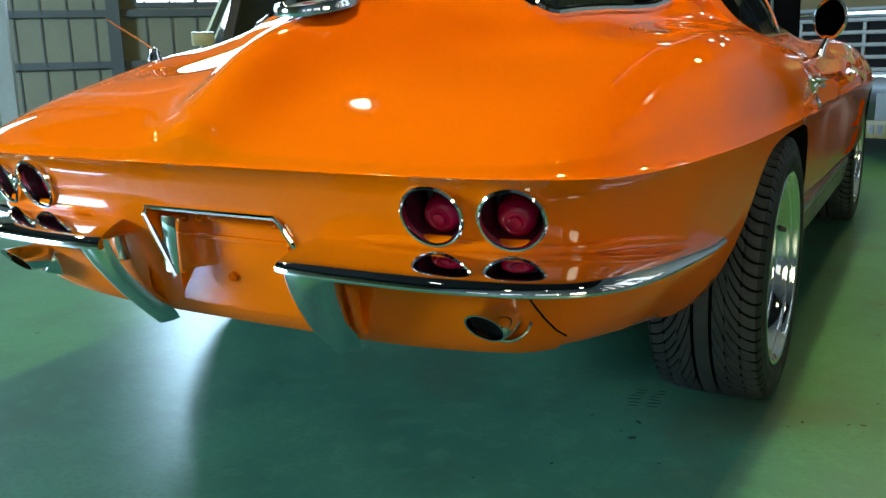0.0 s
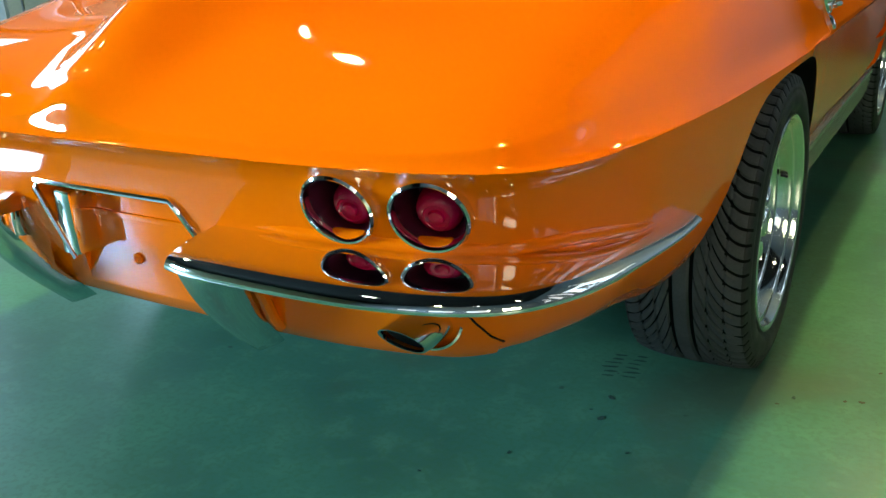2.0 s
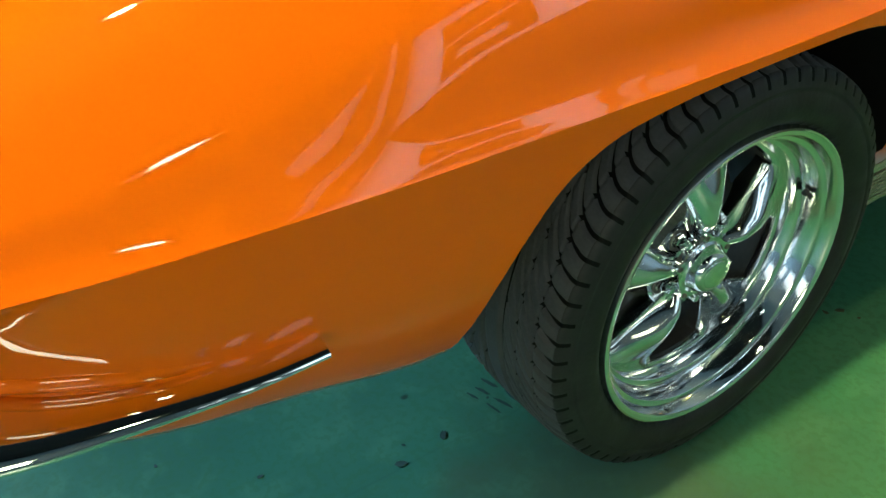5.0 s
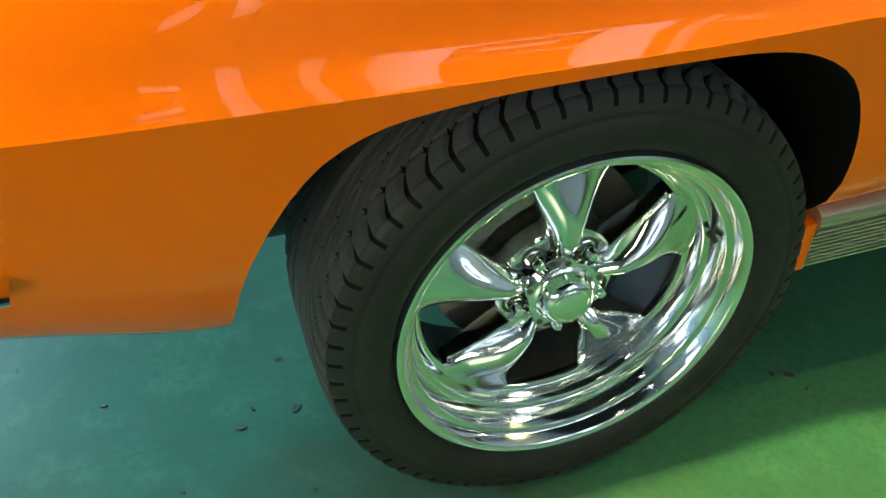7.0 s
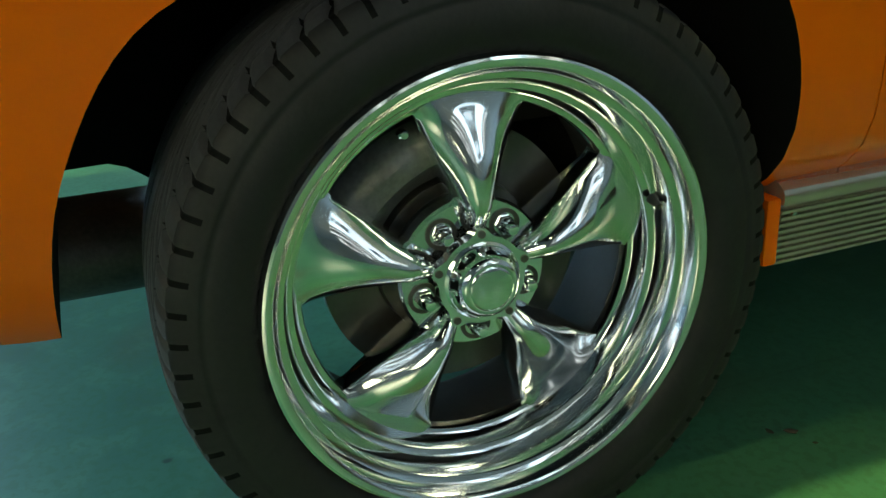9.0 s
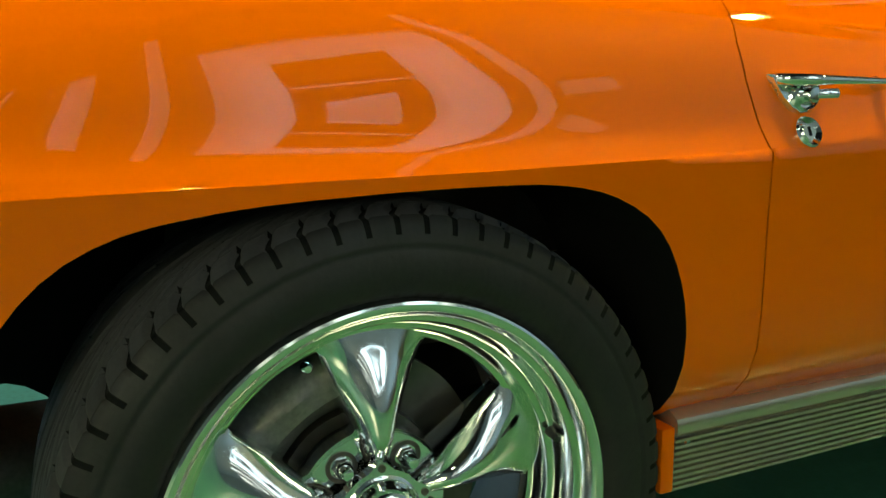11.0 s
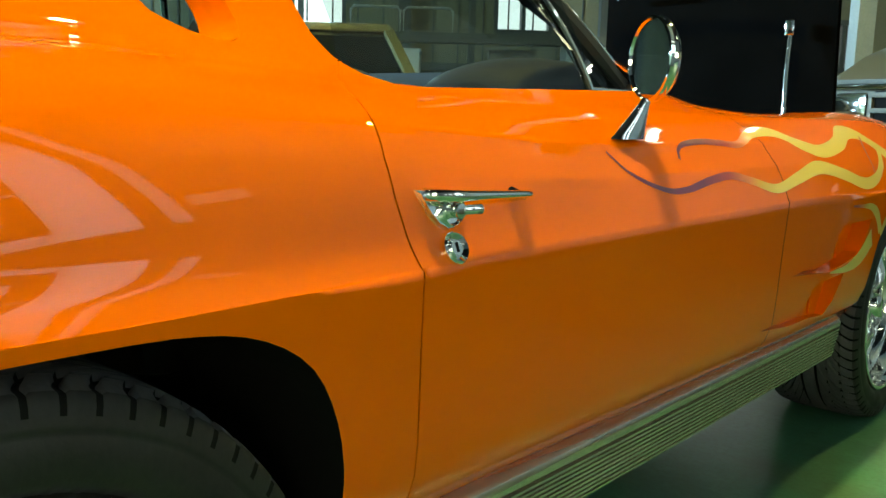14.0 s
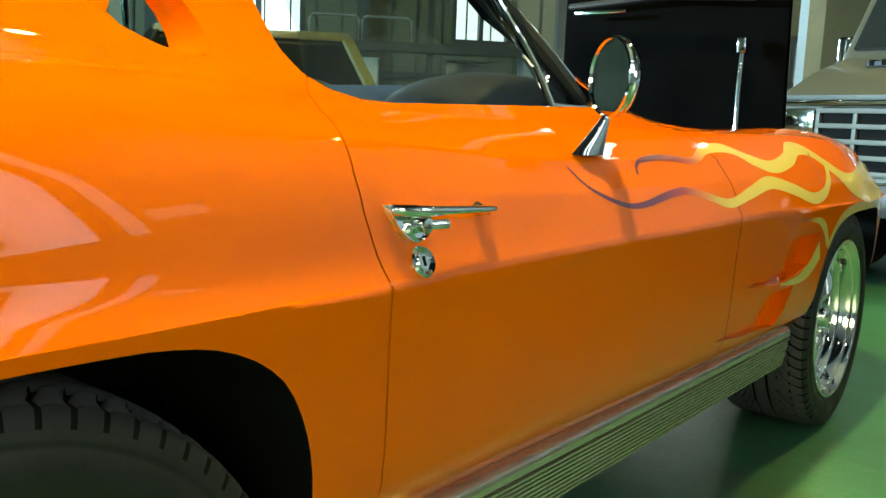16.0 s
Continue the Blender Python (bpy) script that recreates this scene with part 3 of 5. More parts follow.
    for side in (1, -1):
        grid = []
        for i in range(n):
            tail = smooth(-0.72, -1.0, edge[i].y)
            zc = crease_height(edge[i].y)
            low = pchip([-1.09, -1.072, -1.054, -1.02, -0.985, -0.93, -0.86, -0.72, -0.62, -0.42, 0.3, 2.2, 2.7, 3.3], [.325, .338, .346, .356, .361, .363, .362, .352, .340, .308, .352, .352, .36, .38], edge[i].y)
            col = [bm.verts.new((side * x, y, z)) for x, y, z in top[i][::-1]]
            hind = smooth(-0.15, -0.42, edge[i].y)
            soft_roll = smooth(.2, .6, edge[i].y) * (1 - smooth(1.9, 2.2, edge[i].y))
            for f, a, b, c in levels:
                if f < .02:
                    f += .042 * soft_roll
                a = a + (c - a) * hind
                q = edge[i] - normal[i] * (a + (b - a) * tail)
                col.append(bm.verts.new((side * q.x, q.y, zc + (low - zc) * f)))
            q = edge[i] - normal[i] * 0.3
            pan = low + 0.01 + 0.10 * smooth(-.22, -.36, edge[i].y) * (1 - smooth(-.80, -.90, edge[i].y))
            col.append(bm.verts.new((side * max(q.x, 0.0), q.y, pan)))
            col.append(bm.verts.new((0, q.y, pan)))
            grid.append(col)
        for a, b in zip(grid, grid[1:]):
            for k in range(len(a) - 1):
                vs = (a[k], a[k + 1], b[k + 1], b[k]) if side > 0 else (b[k], b[k + 1], a[k + 1], a[k])
                bm.faces.new(vs)
    bmesh.ops.remove_doubles(bm, verts=bm.verts, dist=1e-4)
    bmesh.ops.dissolve_degenerate(bm, dist=1e-5, edges=bm.edges)
    holes = [e for e in bm.edges if len(e.link_faces) == 1]
    if holes:
        bmesh.ops.holes_fill(bm, edges=holes, sides=0)
    bmesh.ops.recalc_face_normals(bm, faces=bm.faces)
    mesh = bpy.data.meshes.new("body")
    bm.to_mesh(mesh)
    bm.free()
    mesh.materials.append(PAINT)
    return mesh


def arch(bm, y0, x0, x1):
    pts = [(-.418, .22), (-.399, .39), (-.370, .492), (-.315, .583), (-.248, .630), (-.152, .649), (-.04, .655), (.08, .656), (.17, .652), (.240, .636), (.299, .600), (.333, .547), (.350, .48), (.350, .40), (.340, .22)]
    return prism(bm, [(p.x, p.y) for p in spline([(a + y0, b, 0) for a, b in pts], 60)], "x", x0, x1)


from mathutils.bvhtree import BVHTree
REAR_AXLE, FRONT_AXLE, HUB = 0.0, 2.489, 0.318
car = thing("sports_car", "glossy orange vintage sports coupe with chrome trim and flame paint", "car")

# the greenhouse openings, as outlines
SIDE_WINDOW = [(0.63, .8705), (0.568, .873), (0.534, .883), (0.515, .903), (0.508, .93), (0.507, .985), (0.506, 1.06), (0.525, 1.14), (0.60, 1.178), (0.80, 1.19), (1.00, 1.168), (1.10, 1.10), (1.215, 1.0), (1.33, .905), (1.30, .888)]
DOOR = [(0.464, .30), (0.461, .50), (0.455, .668), (0.443, .71), (0.432, .748), (0.428, .79), (0.434, .83), (0.446, .856), (0.466, .872), (0.492, .884), (0.520, .90), (0.535, .95), (0.545, 1.05), (0.55, 1.15), (0.62, 1.15), (0.66, .95), (1.25, .95), (1.335, .90), (1.44, .878), (1.495, .85), (1.50, .67), (1.50, .30)]


def inset(poly, d):
    """The polygon (clockwise) drawn in by d."""
    out = []
    n = len(poly)
    for i in range(n):
        a, b, c = Vector(poly[i - 1]), Vector(poly[i]), Vector(poly[(i + 1) % n])
        u, v = (b - a).normalized(), (c - b).normalized()
        m = Vector((u.y, -u.x)) + Vector((v.y, -v.x))
        out.append(tuple(b + m * (d / max(0.4, m.dot(m) / 2))))
    return out


def cabin_cutter():
    """The room inside: the roof's own form, some centimetres smaller."""
    bm = bmesh.new()
    rings = []
    for y in [-0.36, -0.2, 0.0, 0.2, 0.45, 0.75, 0.95, 1.1, 1.25, 1.36]:
        w = min(0.60, pchip([-0.4, 0.1, 0.45, 1.4], [.36, .52, .60, .60], y))
        pts = []
        for k in range(13):
            x = w - 2 * w * k / 12
            pts.append((x, y, max(top_height(abs(x) + 0.02, y) - 0.035, 0.80)))
        pts += [(-w - .03, y, .78), (-w - .03, y, .42), (w + .03, y, .42), (w + .03, y, .78)]
        rings.append([bm.verts.new(p) for p in pts])
    for a, b in zip(rings, rings[1:]):
        for k in range(len(a)):
            bm.faces.new((a[k], a[(k + 1) % len(a)], b[(k + 1) % len(a)], b[k]))
    bm.faces.new(rings[0]), bm.faces.new(rings[-1][::-1])
    bmesh.ops.recalc_face_normals(bm, faces=bm.faces)
    return bm


shell = body_mesh()
UPPER = shell.copy()
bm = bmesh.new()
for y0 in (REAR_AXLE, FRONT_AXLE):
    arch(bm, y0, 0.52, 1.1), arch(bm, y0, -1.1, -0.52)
# the well faces take the near-black, with the arch's shade in that colour
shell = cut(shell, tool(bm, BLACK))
shell = cut(shell, tool(cabin_cutter(), VINYL))
shell = cut(shell, tool(prism(bmesh.new(), SIDE_WINDOW, "x", -1.0, 1.0), TRIM))
# windscreen, and the wrapped rear window
bm = prism(bmesh.new(), [(-.50, .93), (.50, .93), (.40, 1.185), (-.40, 1.185)], "y", 1.06, 1.6)
shell = cut(shell, tool(bm, TRIM))
REAR_WINDOW = [(.03, -0.28), (.28, -0.30), (.37, -0.36), (.415, -0.355), (.45, -0.2), (.478, -0.06), (.500, 0.07), (.512, .2), (.49, .26), (.03, 0.20)]
bm = bmesh.new()
prism(bm, REAR_WINDOW, "z", 0.90, 1.5), prism(bm, [(-x, y) for x, y in REAR_WINDOW], "z", 0.90, 1.5)
shell = cut(shell, tool(bm, TRIM))
# engine bay, open to the top
shell = cut(shell, tool(boxed(-.52, .52, 1.62, 3.0, .45, 1.0), BLACK))
# number plate recess and the lamp wells
bm = prism(bmesh.new(), [(-.165, .572), (.165, .572), (.176, .558), (.196, .50), (.17, .42), (.16, .30), (-.16, .30), (-.125, .44), (-.175, .56)], "y", -1.3, -0.962)
shell = cut(shell, tool(bm, PAINT))
LAMPS_X, LAMP_Z, LAMP_R = (0.481, 0.611), 0.600, 0.0495
bm = bmesh.new()
tree = bmesh.new()
tree.from_mesh(UPPER)
REAR_SKIN = BVHTree.FromBMesh(tree)
tree.free()


def lamp_frame(x):
    hit, normal, _, _ = REAR_SKIN.ray_cast(Vector((x, -1.6, LAMP_Z)), Vector((0, 1, 0)))
    return Matrix.Translation(hit) @ (-normal).to_track_quat("Y", "Z").to_matrix().to_4x4()


for x in LAMPS_X:
    for s in (1, -1):
        r = bmesh.ops.create_cone(bm, cap_ends=True, segments=40, radius1=LAMP_R, radius2=LAMP_R, depth=0.16)
        bmesh.ops.transform(bm, matrix=lamp_frame(s * x) @ pose(0, 0, 0, 90), verts=r["verts"])
shell = cut(shell, tool(bm, BLACK))
# the scoops behind the front wheel
VENTS = [[(1.57, .528), (1.80, .545), (1.845, .612), (2.065, .612), (2.00, .535), (1.90, .520), (1.80, .510)],
         [(1.45, .432), (1.66, .445), (1.72, .492), (1.90, .497), (1.83, .405), (1.72, .415), (1.62, .415)]]
bm = bmesh.new()
for v in VENTS:
    prism(bm, v, "x", 0.835, 1.0), prism(bm, v, "x", -1.0, -0.835)
shell = cut(shell, tool(bm, PAINT))
# doors: cut out with a narrow gap
doors = []
for s in (1, -1):
    a, b = sorted((s * 0.42, s * 1.0))
    doors.append(cut(shell, tool(prism(bmesh.new(), inset(DOOR, .0026), "x", a, b), PAINT), "INTERSECT"))
bm = bmesh.new()
prism(bm, DOOR, "x", 0.42, 1.0), prism(bm, DOOR, "x", -1.0, -0.42)
shell = cut(shell, tool(bm, BLACK))
# the slanted scoop in the roof pillar
tree = bmesh.new()
tree.from_mesh(UPPER)
side_skin = BVHTree.FromBMesh(tree)
tree.free()
bm = bmesh.new()
for s in (1, -1):
    hit, normal, _, _ = side_skin.ray_cast(Vector((s * 1.6, .335, .985)), Vector((-s, 0, 0)))
    up = Vector((0, -.42, 1))
    up = (up - normal * up.dot(normal)).normalized()
    fwd = up.cross(normal)
    m = Matrix((fwd, up, normal)).transposed().to_4x4()
    r = bmesh.ops.create_cone(bm, cap_ends=True, segments=28, radius1=.046, radius2=.062, depth=.06)
    bmesh.ops.transform(bm, matrix=Matrix.Translation(hit - normal * .004) @ m @ pose(0, 0, 0, 9, 12) @ Matrix.Diagonal((1, 2.0, 1, 1)), verts=r["verts"])
shell = cut(shell, tool(bm, PAINT))
body = part("body", reshade(shell, 26), None, car, "glossy orange painted body", sharp=0)
for mesh in doors:
    part("door", reshade(mesh, 26), None, car, sharp=0)

bm = bmesh.new()
bm.from_mesh(UPPER)
SKIN = BVHTree.FromBMesh(bm)
bm.free()


def on_side(y, z, lift=0.0, s=1):
    """The place on the car's flank at this length and height."""
    hit, normal, _, _ = SKIN.ray_cast(Vector((s * 1.6, y, z)), Vector((-s, 0, 0)))
    return hit + normal * lift if hit else Vector((s * 0.86, y, z))


def on_top(x, y, lift=0.0):
    hit, normal, _, _ = SKIN.ray_cast(Vector((x, y, 2.0)), Vector((0, 0, -1)))
    return hit + normal * lift if hit else Vector((x, y, 0.7))


# windows
for s in (1, -1):
    bm = bmesh.new()
    rows = []
    for i in range(13):
        y = 0.53 + (1.12 - 0.53) * i / 12
        rows.append([bm.verts.new(Vector((s * (.655 - .155 * smooth(.86, 1.22, z)), y, z))) for z in (.862, .95, 1.04, 1.12, 1.185)])
    for a, b in zip(rows, rows[1:]):
        for k in range(4):
            bm.faces.new((a[k], a[k + 1], b[k + 1], b[k]))
    pane = part("side_window", bm, GLASS, car, "clear side window glass", sharp=0)
    pane.visible_shadow = False
    # quarter light: chrome post and frame
    post = [Vector((s * .655, 1.125, .868)), Vector((s * .625, 1.09, .96)), Vector((s * .575, 1.045, 1.06)), Vector((s * .53, 1.01, 1.15))]
    part("window_post", sweep(bmesh.new(), spline(post, 12), circle(.009, 8, .7)), CHROME, car)
    rail = [Vector((s * .652, y, .884 - .006 * abs(y - 1.0))) for y in (1.12, 1.2, 1.27, 1.33)]
    part("window_rail", sweep(bmesh.new(), rail, circle(.007, 8)), CHROME, car)
    pillar = [Vector((s * .60, 1.345, .895)), Vector((s * .565, 1.25, .985)), Vector((s * .515, 1.15, 1.08)), Vector((s * .455, 1.06, 1.175))]
    part("pillar_trim", sweep(bmesh.new(), spline(pillar, 14), [(-.009, -.005), (.009, -.005), (.007, .005), (-.007, .005)]), CHROME, car)
    seal = [p + Vector((-s * .012, -.028, 0)) for p in pillar]
    part("pillar_seal", sweep(bmesh.new(), spline(seal, 14), circle(.024, 10)), TRIM, car)
    bm = bmesh.new()
    quad = [(s * .648, 1.13, .872), (s * .60, 1.325, .895), (s * .47, 1.07, 1.16), (s * .53, 1.015, 1.15)]
    bm.faces.new([bm.verts.new(p) for p in quad])
    part("quarter_window", bm, GLASS, car, sharp=0).visible_shadow = False
bm = bmesh.new()
rows = []
for i in range(9):
    y, z = 1.50 - .42 * i / 8, .915 + .27 * i / 8
    rows.append([bm.verts.new((x * (1 - .2 * i / 8), y - .12 * abs(x) ** 2 * 2, z)) for x in (-.54, -.36, -.18, 0, .18, .36, .54)])
for a, b in zip(rows, rows[1:]):
    for k in range(6):
        bm.faces.new((a[k], a[k + 1], b[k + 1], b[k]))
part("windscreen", bm, GLASS, car, "clear curved windscreen", sharp=0).visible_shadow = False
for s in (1, -1):
    ring = [on_top(s * x, y, .004) for x, y in REAR_WINDOW]
    bm = bmesh.new()
    grid = []
    for i in range(11):
        f = i / 10
        y0 = -0.36 + 0.6 * f
        wide = pchip([-.36, -.2, -.06, .07, .24], [.41, .45, .478, .50, .51], y0)
        grid.append([bm.verts.new(on_top(s * (.03 + (wide - .03) * k / 6), y0, -.006)) for k in range(7)])
    for a, b in zip(grid, grid[1:]):
        for k in range(6):
            bm.faces.new((a[k], a[k + 1], b[k + 1], b[k]))
    part("rear_window", bm, GLASS, car, "tinted wraparound rear window", sharp=0).visible_shadow = False
    path = []
    for (x0, y0), (x1, y1) in zip(REAR_WINDOW, REAR_WINDOW[1:] + REAR_WINDOW[:1]):
        for k in range(8):
            path.append(on_top(s * (x0 + (x1 - x0) * k / 8), y0 + (y1 - y0) * k / 8, .003))
    part("rear_window_trim", sweep(bmesh.new(), path, circle(.015, 10, .9), closed=True), CHROME, car, "chrome window surround")

# ---------------------------------------------------------------- tail
for s in (1, -1):
    for x in LAMPS_X:
        at = lamp_frame(s * x)
        lamp = part("tail_lamp", lathe(bmesh.new(), [(-.004, .0495), (.012, .048), (.045, .044), (.062, .036), (.064, 0)], 40, "y"), REDBOWL, car, "round recessed red tail lamp")
        lamp.matrix_basis = at
        part("bezel", lathe(bmesh.new(), [(.004, .0485), (-.006, .0482), (-.011, .0500), (-.012, .0525), (-.009, .0555), (-.002, .0570), (.006, .0572), (.006, .0485)], 48, "y"), CHROME, lamp, "chrome bezel ring")
        part("lens", lathe(bmesh.new(), [(.056, .034), (.036, .033), (.026, .029), (.021, .023), (.0195, .019), (.021, .0175), (.021, .012), (.0165, .010), (.0145, .005), (.014, 0)], 40, "y"), REDGLASS, lamp, "ruby red ribbed lens").matrix_basis = Matrix.Translation((0, 0, -.019))

# quarter bumpers: flat bright shelf with a rolled edge
EDGE = [(.216, -1.106), (.25, -1.113), (.32, -1.116), (.45, -1.114), (.56, -1.104), (.66, -1.080), (.735, -1.040), (.785, -.975), (.815, -.895), (.838, -.77), (.850, -.68), (.852, -.600)]
BUMPER = [(-.112, .0415), (-.098, .0394), (-.084, .0369), (-.070, .0341), (-.056, .0307), (-.043, .0271), (-.032, .0235), (-.023, .0200), (-.016, .0167), (-.010, .0131), (-.006, .0097), (-.003, .0059), (-.001, .0014), (-.0002, -.002), (-.0008, -.005), (-.004, -.0070), (-.010, -.0078), (-.03, -.0075), (-.09, -.006), (-.11, .01)]
for s in (1, -1):
    path = spline([(s * x, y, .502 + .004 * (y + 1.1)) for x, y in EDGE], 70)
    sec = [(u * s, v) for u, v in BUMPER]
    bumper = part("bumper", sweep(bmesh.new(), path, sec, scale=lambda f: 1.0 - 0.72 * smooth(.55, 1.0, f)), CHROME, car, "chromed quarter bumper", sharp=38)
    # the tooth at the inner end
    bm = bmesh.new()
    rows = []
    for i in range(15):
        f = i / 14
        z = .512 - .208 * f
        x0 = .216 - .012 * f
        x1 = .318 - .058 * f**.8
        if f > .78:
            x0, x1 = x0 + (f - .78) ** 2 * .4, x1 - (f - .78) ** 2 * .25
        y0 = -1.106 + .150 * f**1.25 - .010 * math.sin(math.pi * f)
        w = min(1.0, (x1 - x0) / .056)
        rows.append([bm.verts.new((s * x, y, z)) for x, y in ((x0, max(-.99, y0 + .05)), (x0, y0 + .03), (x0 + .008 * w, y0 + .008), (x0 + .022 * w, y0), ((x0 + x1) / 2 + .006 * w, y0 + .004), (x1 - .016 * w, y0 + .012), (x1 - .004 * w, y0 + .022), (x1, y0 + .04), (x1, max(-.99, y0 + .05)))])
    for a, b in zip(rows, rows[1:]):
        for k in range(8):
            bm.faces.new((a[k], a[k + 1], b[k + 1], b[k]))
    bm.faces.new(rows[0]), bm.faces.new(rows[-1])
    bmesh.ops.recalc_face_normals(bm, faces=bm.faces)
    part("bumper_guard", bm, CHROME, bumper, sharp=50)
    part("guard_backing", sweep(bmesh.new(), spline([(s * .318, -1.03, .47), (s * .305, -1.0, .42), (s * .292, -.97, .375), (s * .29, -.955, .36)], 14), circle(.010, 8)), PAINT, car)
    # exhaust
    bm = bmesh.new()
    ring = [(.029, -.075), (.030, -.082), (.033, -.082), (.034, -.07), (.034, .12), (.029, .12)]
    lathe(bm, [(u, r) for r, u in ring], 32, "y")
    slant = Matrix.Identity(4)
    slant[1][2] = -.95
    at = Matrix.Translation((s * .570, -.952, .421)) @ pose(0, 0, 0, -3, 0, s * 3) @ Matrix.Diagonal((1.0, 1, .86, 1))
    for v in bm.verts:
        v.co.y -= .95 * v.co.z * (1 - smooth(-.06, .03, v.co.y))
    bmesh.ops.transform(bm, matrix=at, verts=bm.verts)
    pipe = part("exhaust_tip", bm, CHROME, car, "slash-cut chrome exhaust tip")
    # flat black disc that stands in for the shade inside the pipe
    bm = bmesh.new()
    bmesh.ops.create_circle(bm, cap_ends=True, segments=24, radius=.0295)
    bmesh.ops.transform(bm, matrix=at @ slant @ Matrix.Translation((0, -.066, 0)) @ pose(0, 0, 0, 90), verts=bm.verts)
    part("bore_shade", bm, BLACK, pipe, sharp=0)
    bm = lathe(bmesh.new(), [(.03, .046), (-.008, .046), (-.012, .049), (-.010, .053), (.0, .055), (.03, .055)], 36, "y")
    bmesh.ops.transform(bm, matrix=Matrix.Translation((s * .573, -.948, .417)) @ pose(0, 0, 0, -20, 0, s * 20) @ Matrix.Diagonal((.80, 1, .72, 1)), verts=bm.verts)
    part("exhaust_collar", bm, CHROME, pipe, "oval chrome collar")
    # seam under the bumper
    pts = []
    for x, z in ((.612, .478), (.622, .452), (.636, .425), (.650, .402), (.660, .388)):
        hit, normal, _, _ = REAR_SKIN.ray_cast(Vector((s * x, -1.6, z)), Vector((0, 1, 0)))
        if hit:
            pts.append(hit + normal * .0008)
    if len(pts) > 2:
        part("valance_seam", tube(pts, .0018, 6), BLACK, car)

# the ledge in the panel just over the bumper
for s in (1, -1):
    pts = []
    for x in (.285, .34, .42, .50, .58, .65, .70):
        hit, normal, _, _ = REAR_SKIN.ray_cast(Vector((s * x, -1.6, .548)), Vector((0, 1, 0)))
        pts.append(hit - normal * .006)
    pts += [on_side(y, .548 - .025 * smooth(-.9, -.66, y), -.006 - .008 * smooth(-.85, -.66, y), s) for y in (-.93, -.88, -.82, -.75, -.68)]
    part("panel_ledge", sweep(bmesh.new(), spline(pts, 50), circle(.013, 16), scale=lambda f: .3 + .7 * smooth(0, .16, f)), PAINT, car)

# number plate bay
frame_path = [(-.105, -1.018, .435), (-.168, -1.028, .558), (-.160, -1.03, .572), (.160, -1.03, .572), (.170, -1.028, .560), (.186, -1.018, .525), (.198, -1.008, .497)]
part("plate_surround", sweep(bmesh.new(), [Vector(p) for p in frame_path], circle(.0055, 8)), CHROME, car, "chrome number plate surround")
part("plate_lamp", boxed(-.135, -.095, -1.02, -.972, .44, .555, .006), CHROME, car)
panel = part("plate_panel", boxed(-.14, .192, -.972, -.9605, .372, .562, .004), PAINT, car)
part("panel_rib", boxed(-.125, .18, -.977, -.971, .505, .515, .002), PAINT, panel)
for x, z in ((-.075, .548), (.112, .548), (0.0, .435), (-.12, .505), (.15, .505)):
    part("screw", lathe(bmesh.new(), [(-.972, .010), (-.977, .010), (-.980, .006), (-.978, .003), (-.974, 0)], 14, "y", (x, 0, z)), PAINT, panel)

# fuel door
m = Matrix.Translation(on_top(0, -.66, .004)) @ pose(0, 0, 0, 13)
fuel = part("fuel_door", lathe(bmesh.new(), [(.0, .074), (.008, .074), (.010, .05), (.011, 0)], 48, "z"), material("silver_badge", (.55, .56, .58), .3, .6, vary=.15, patch=20), car, "round silver fuel door with chequered emblem")
fuel.matrix_basis = m
ring = part("ring", lathe(bmesh.new(), [(.0, .091), (.010, .091), (.018, .087), (.019, .080), (.008, .073), (.0, .073)], 56, "z"), CHROME, fuel, "chrome ring")
for i in range(8):
    a = i // 2
    b = i % 2
    part("emblem_check", boxed(.005 + a * .010, .014 + a * .010, (a % 2) * .008 + b * .016 - .012, (a % 2) * .008 + b * .016 - .005, .011, .0125), TRIM, fuel)
part("emblem_bar", boxed(-.035, -.004, -.004, .004, .011, .0125), REDGLASS, fuel)

# antenna on the rear wing
p = on_top(-.62, -.54, 0)
antenna = part("antenna", lathe(bmesh.new(), [(0, .019), (.006, .019), (.014, .014), (.030, .012), (.034, .008), (.036, 0)], 24, "z", p), CHROME, car, "chrome base and thin mast")
part("mast", tube([p + Vector((0, 0, .03)), p + Vector((0.0, -.045, .055)), p + Vector((0, -.145, .105))], .0022, 6), material("mast_metal", (.55, .4, .28), .35, .8, vary=.2), antenna)

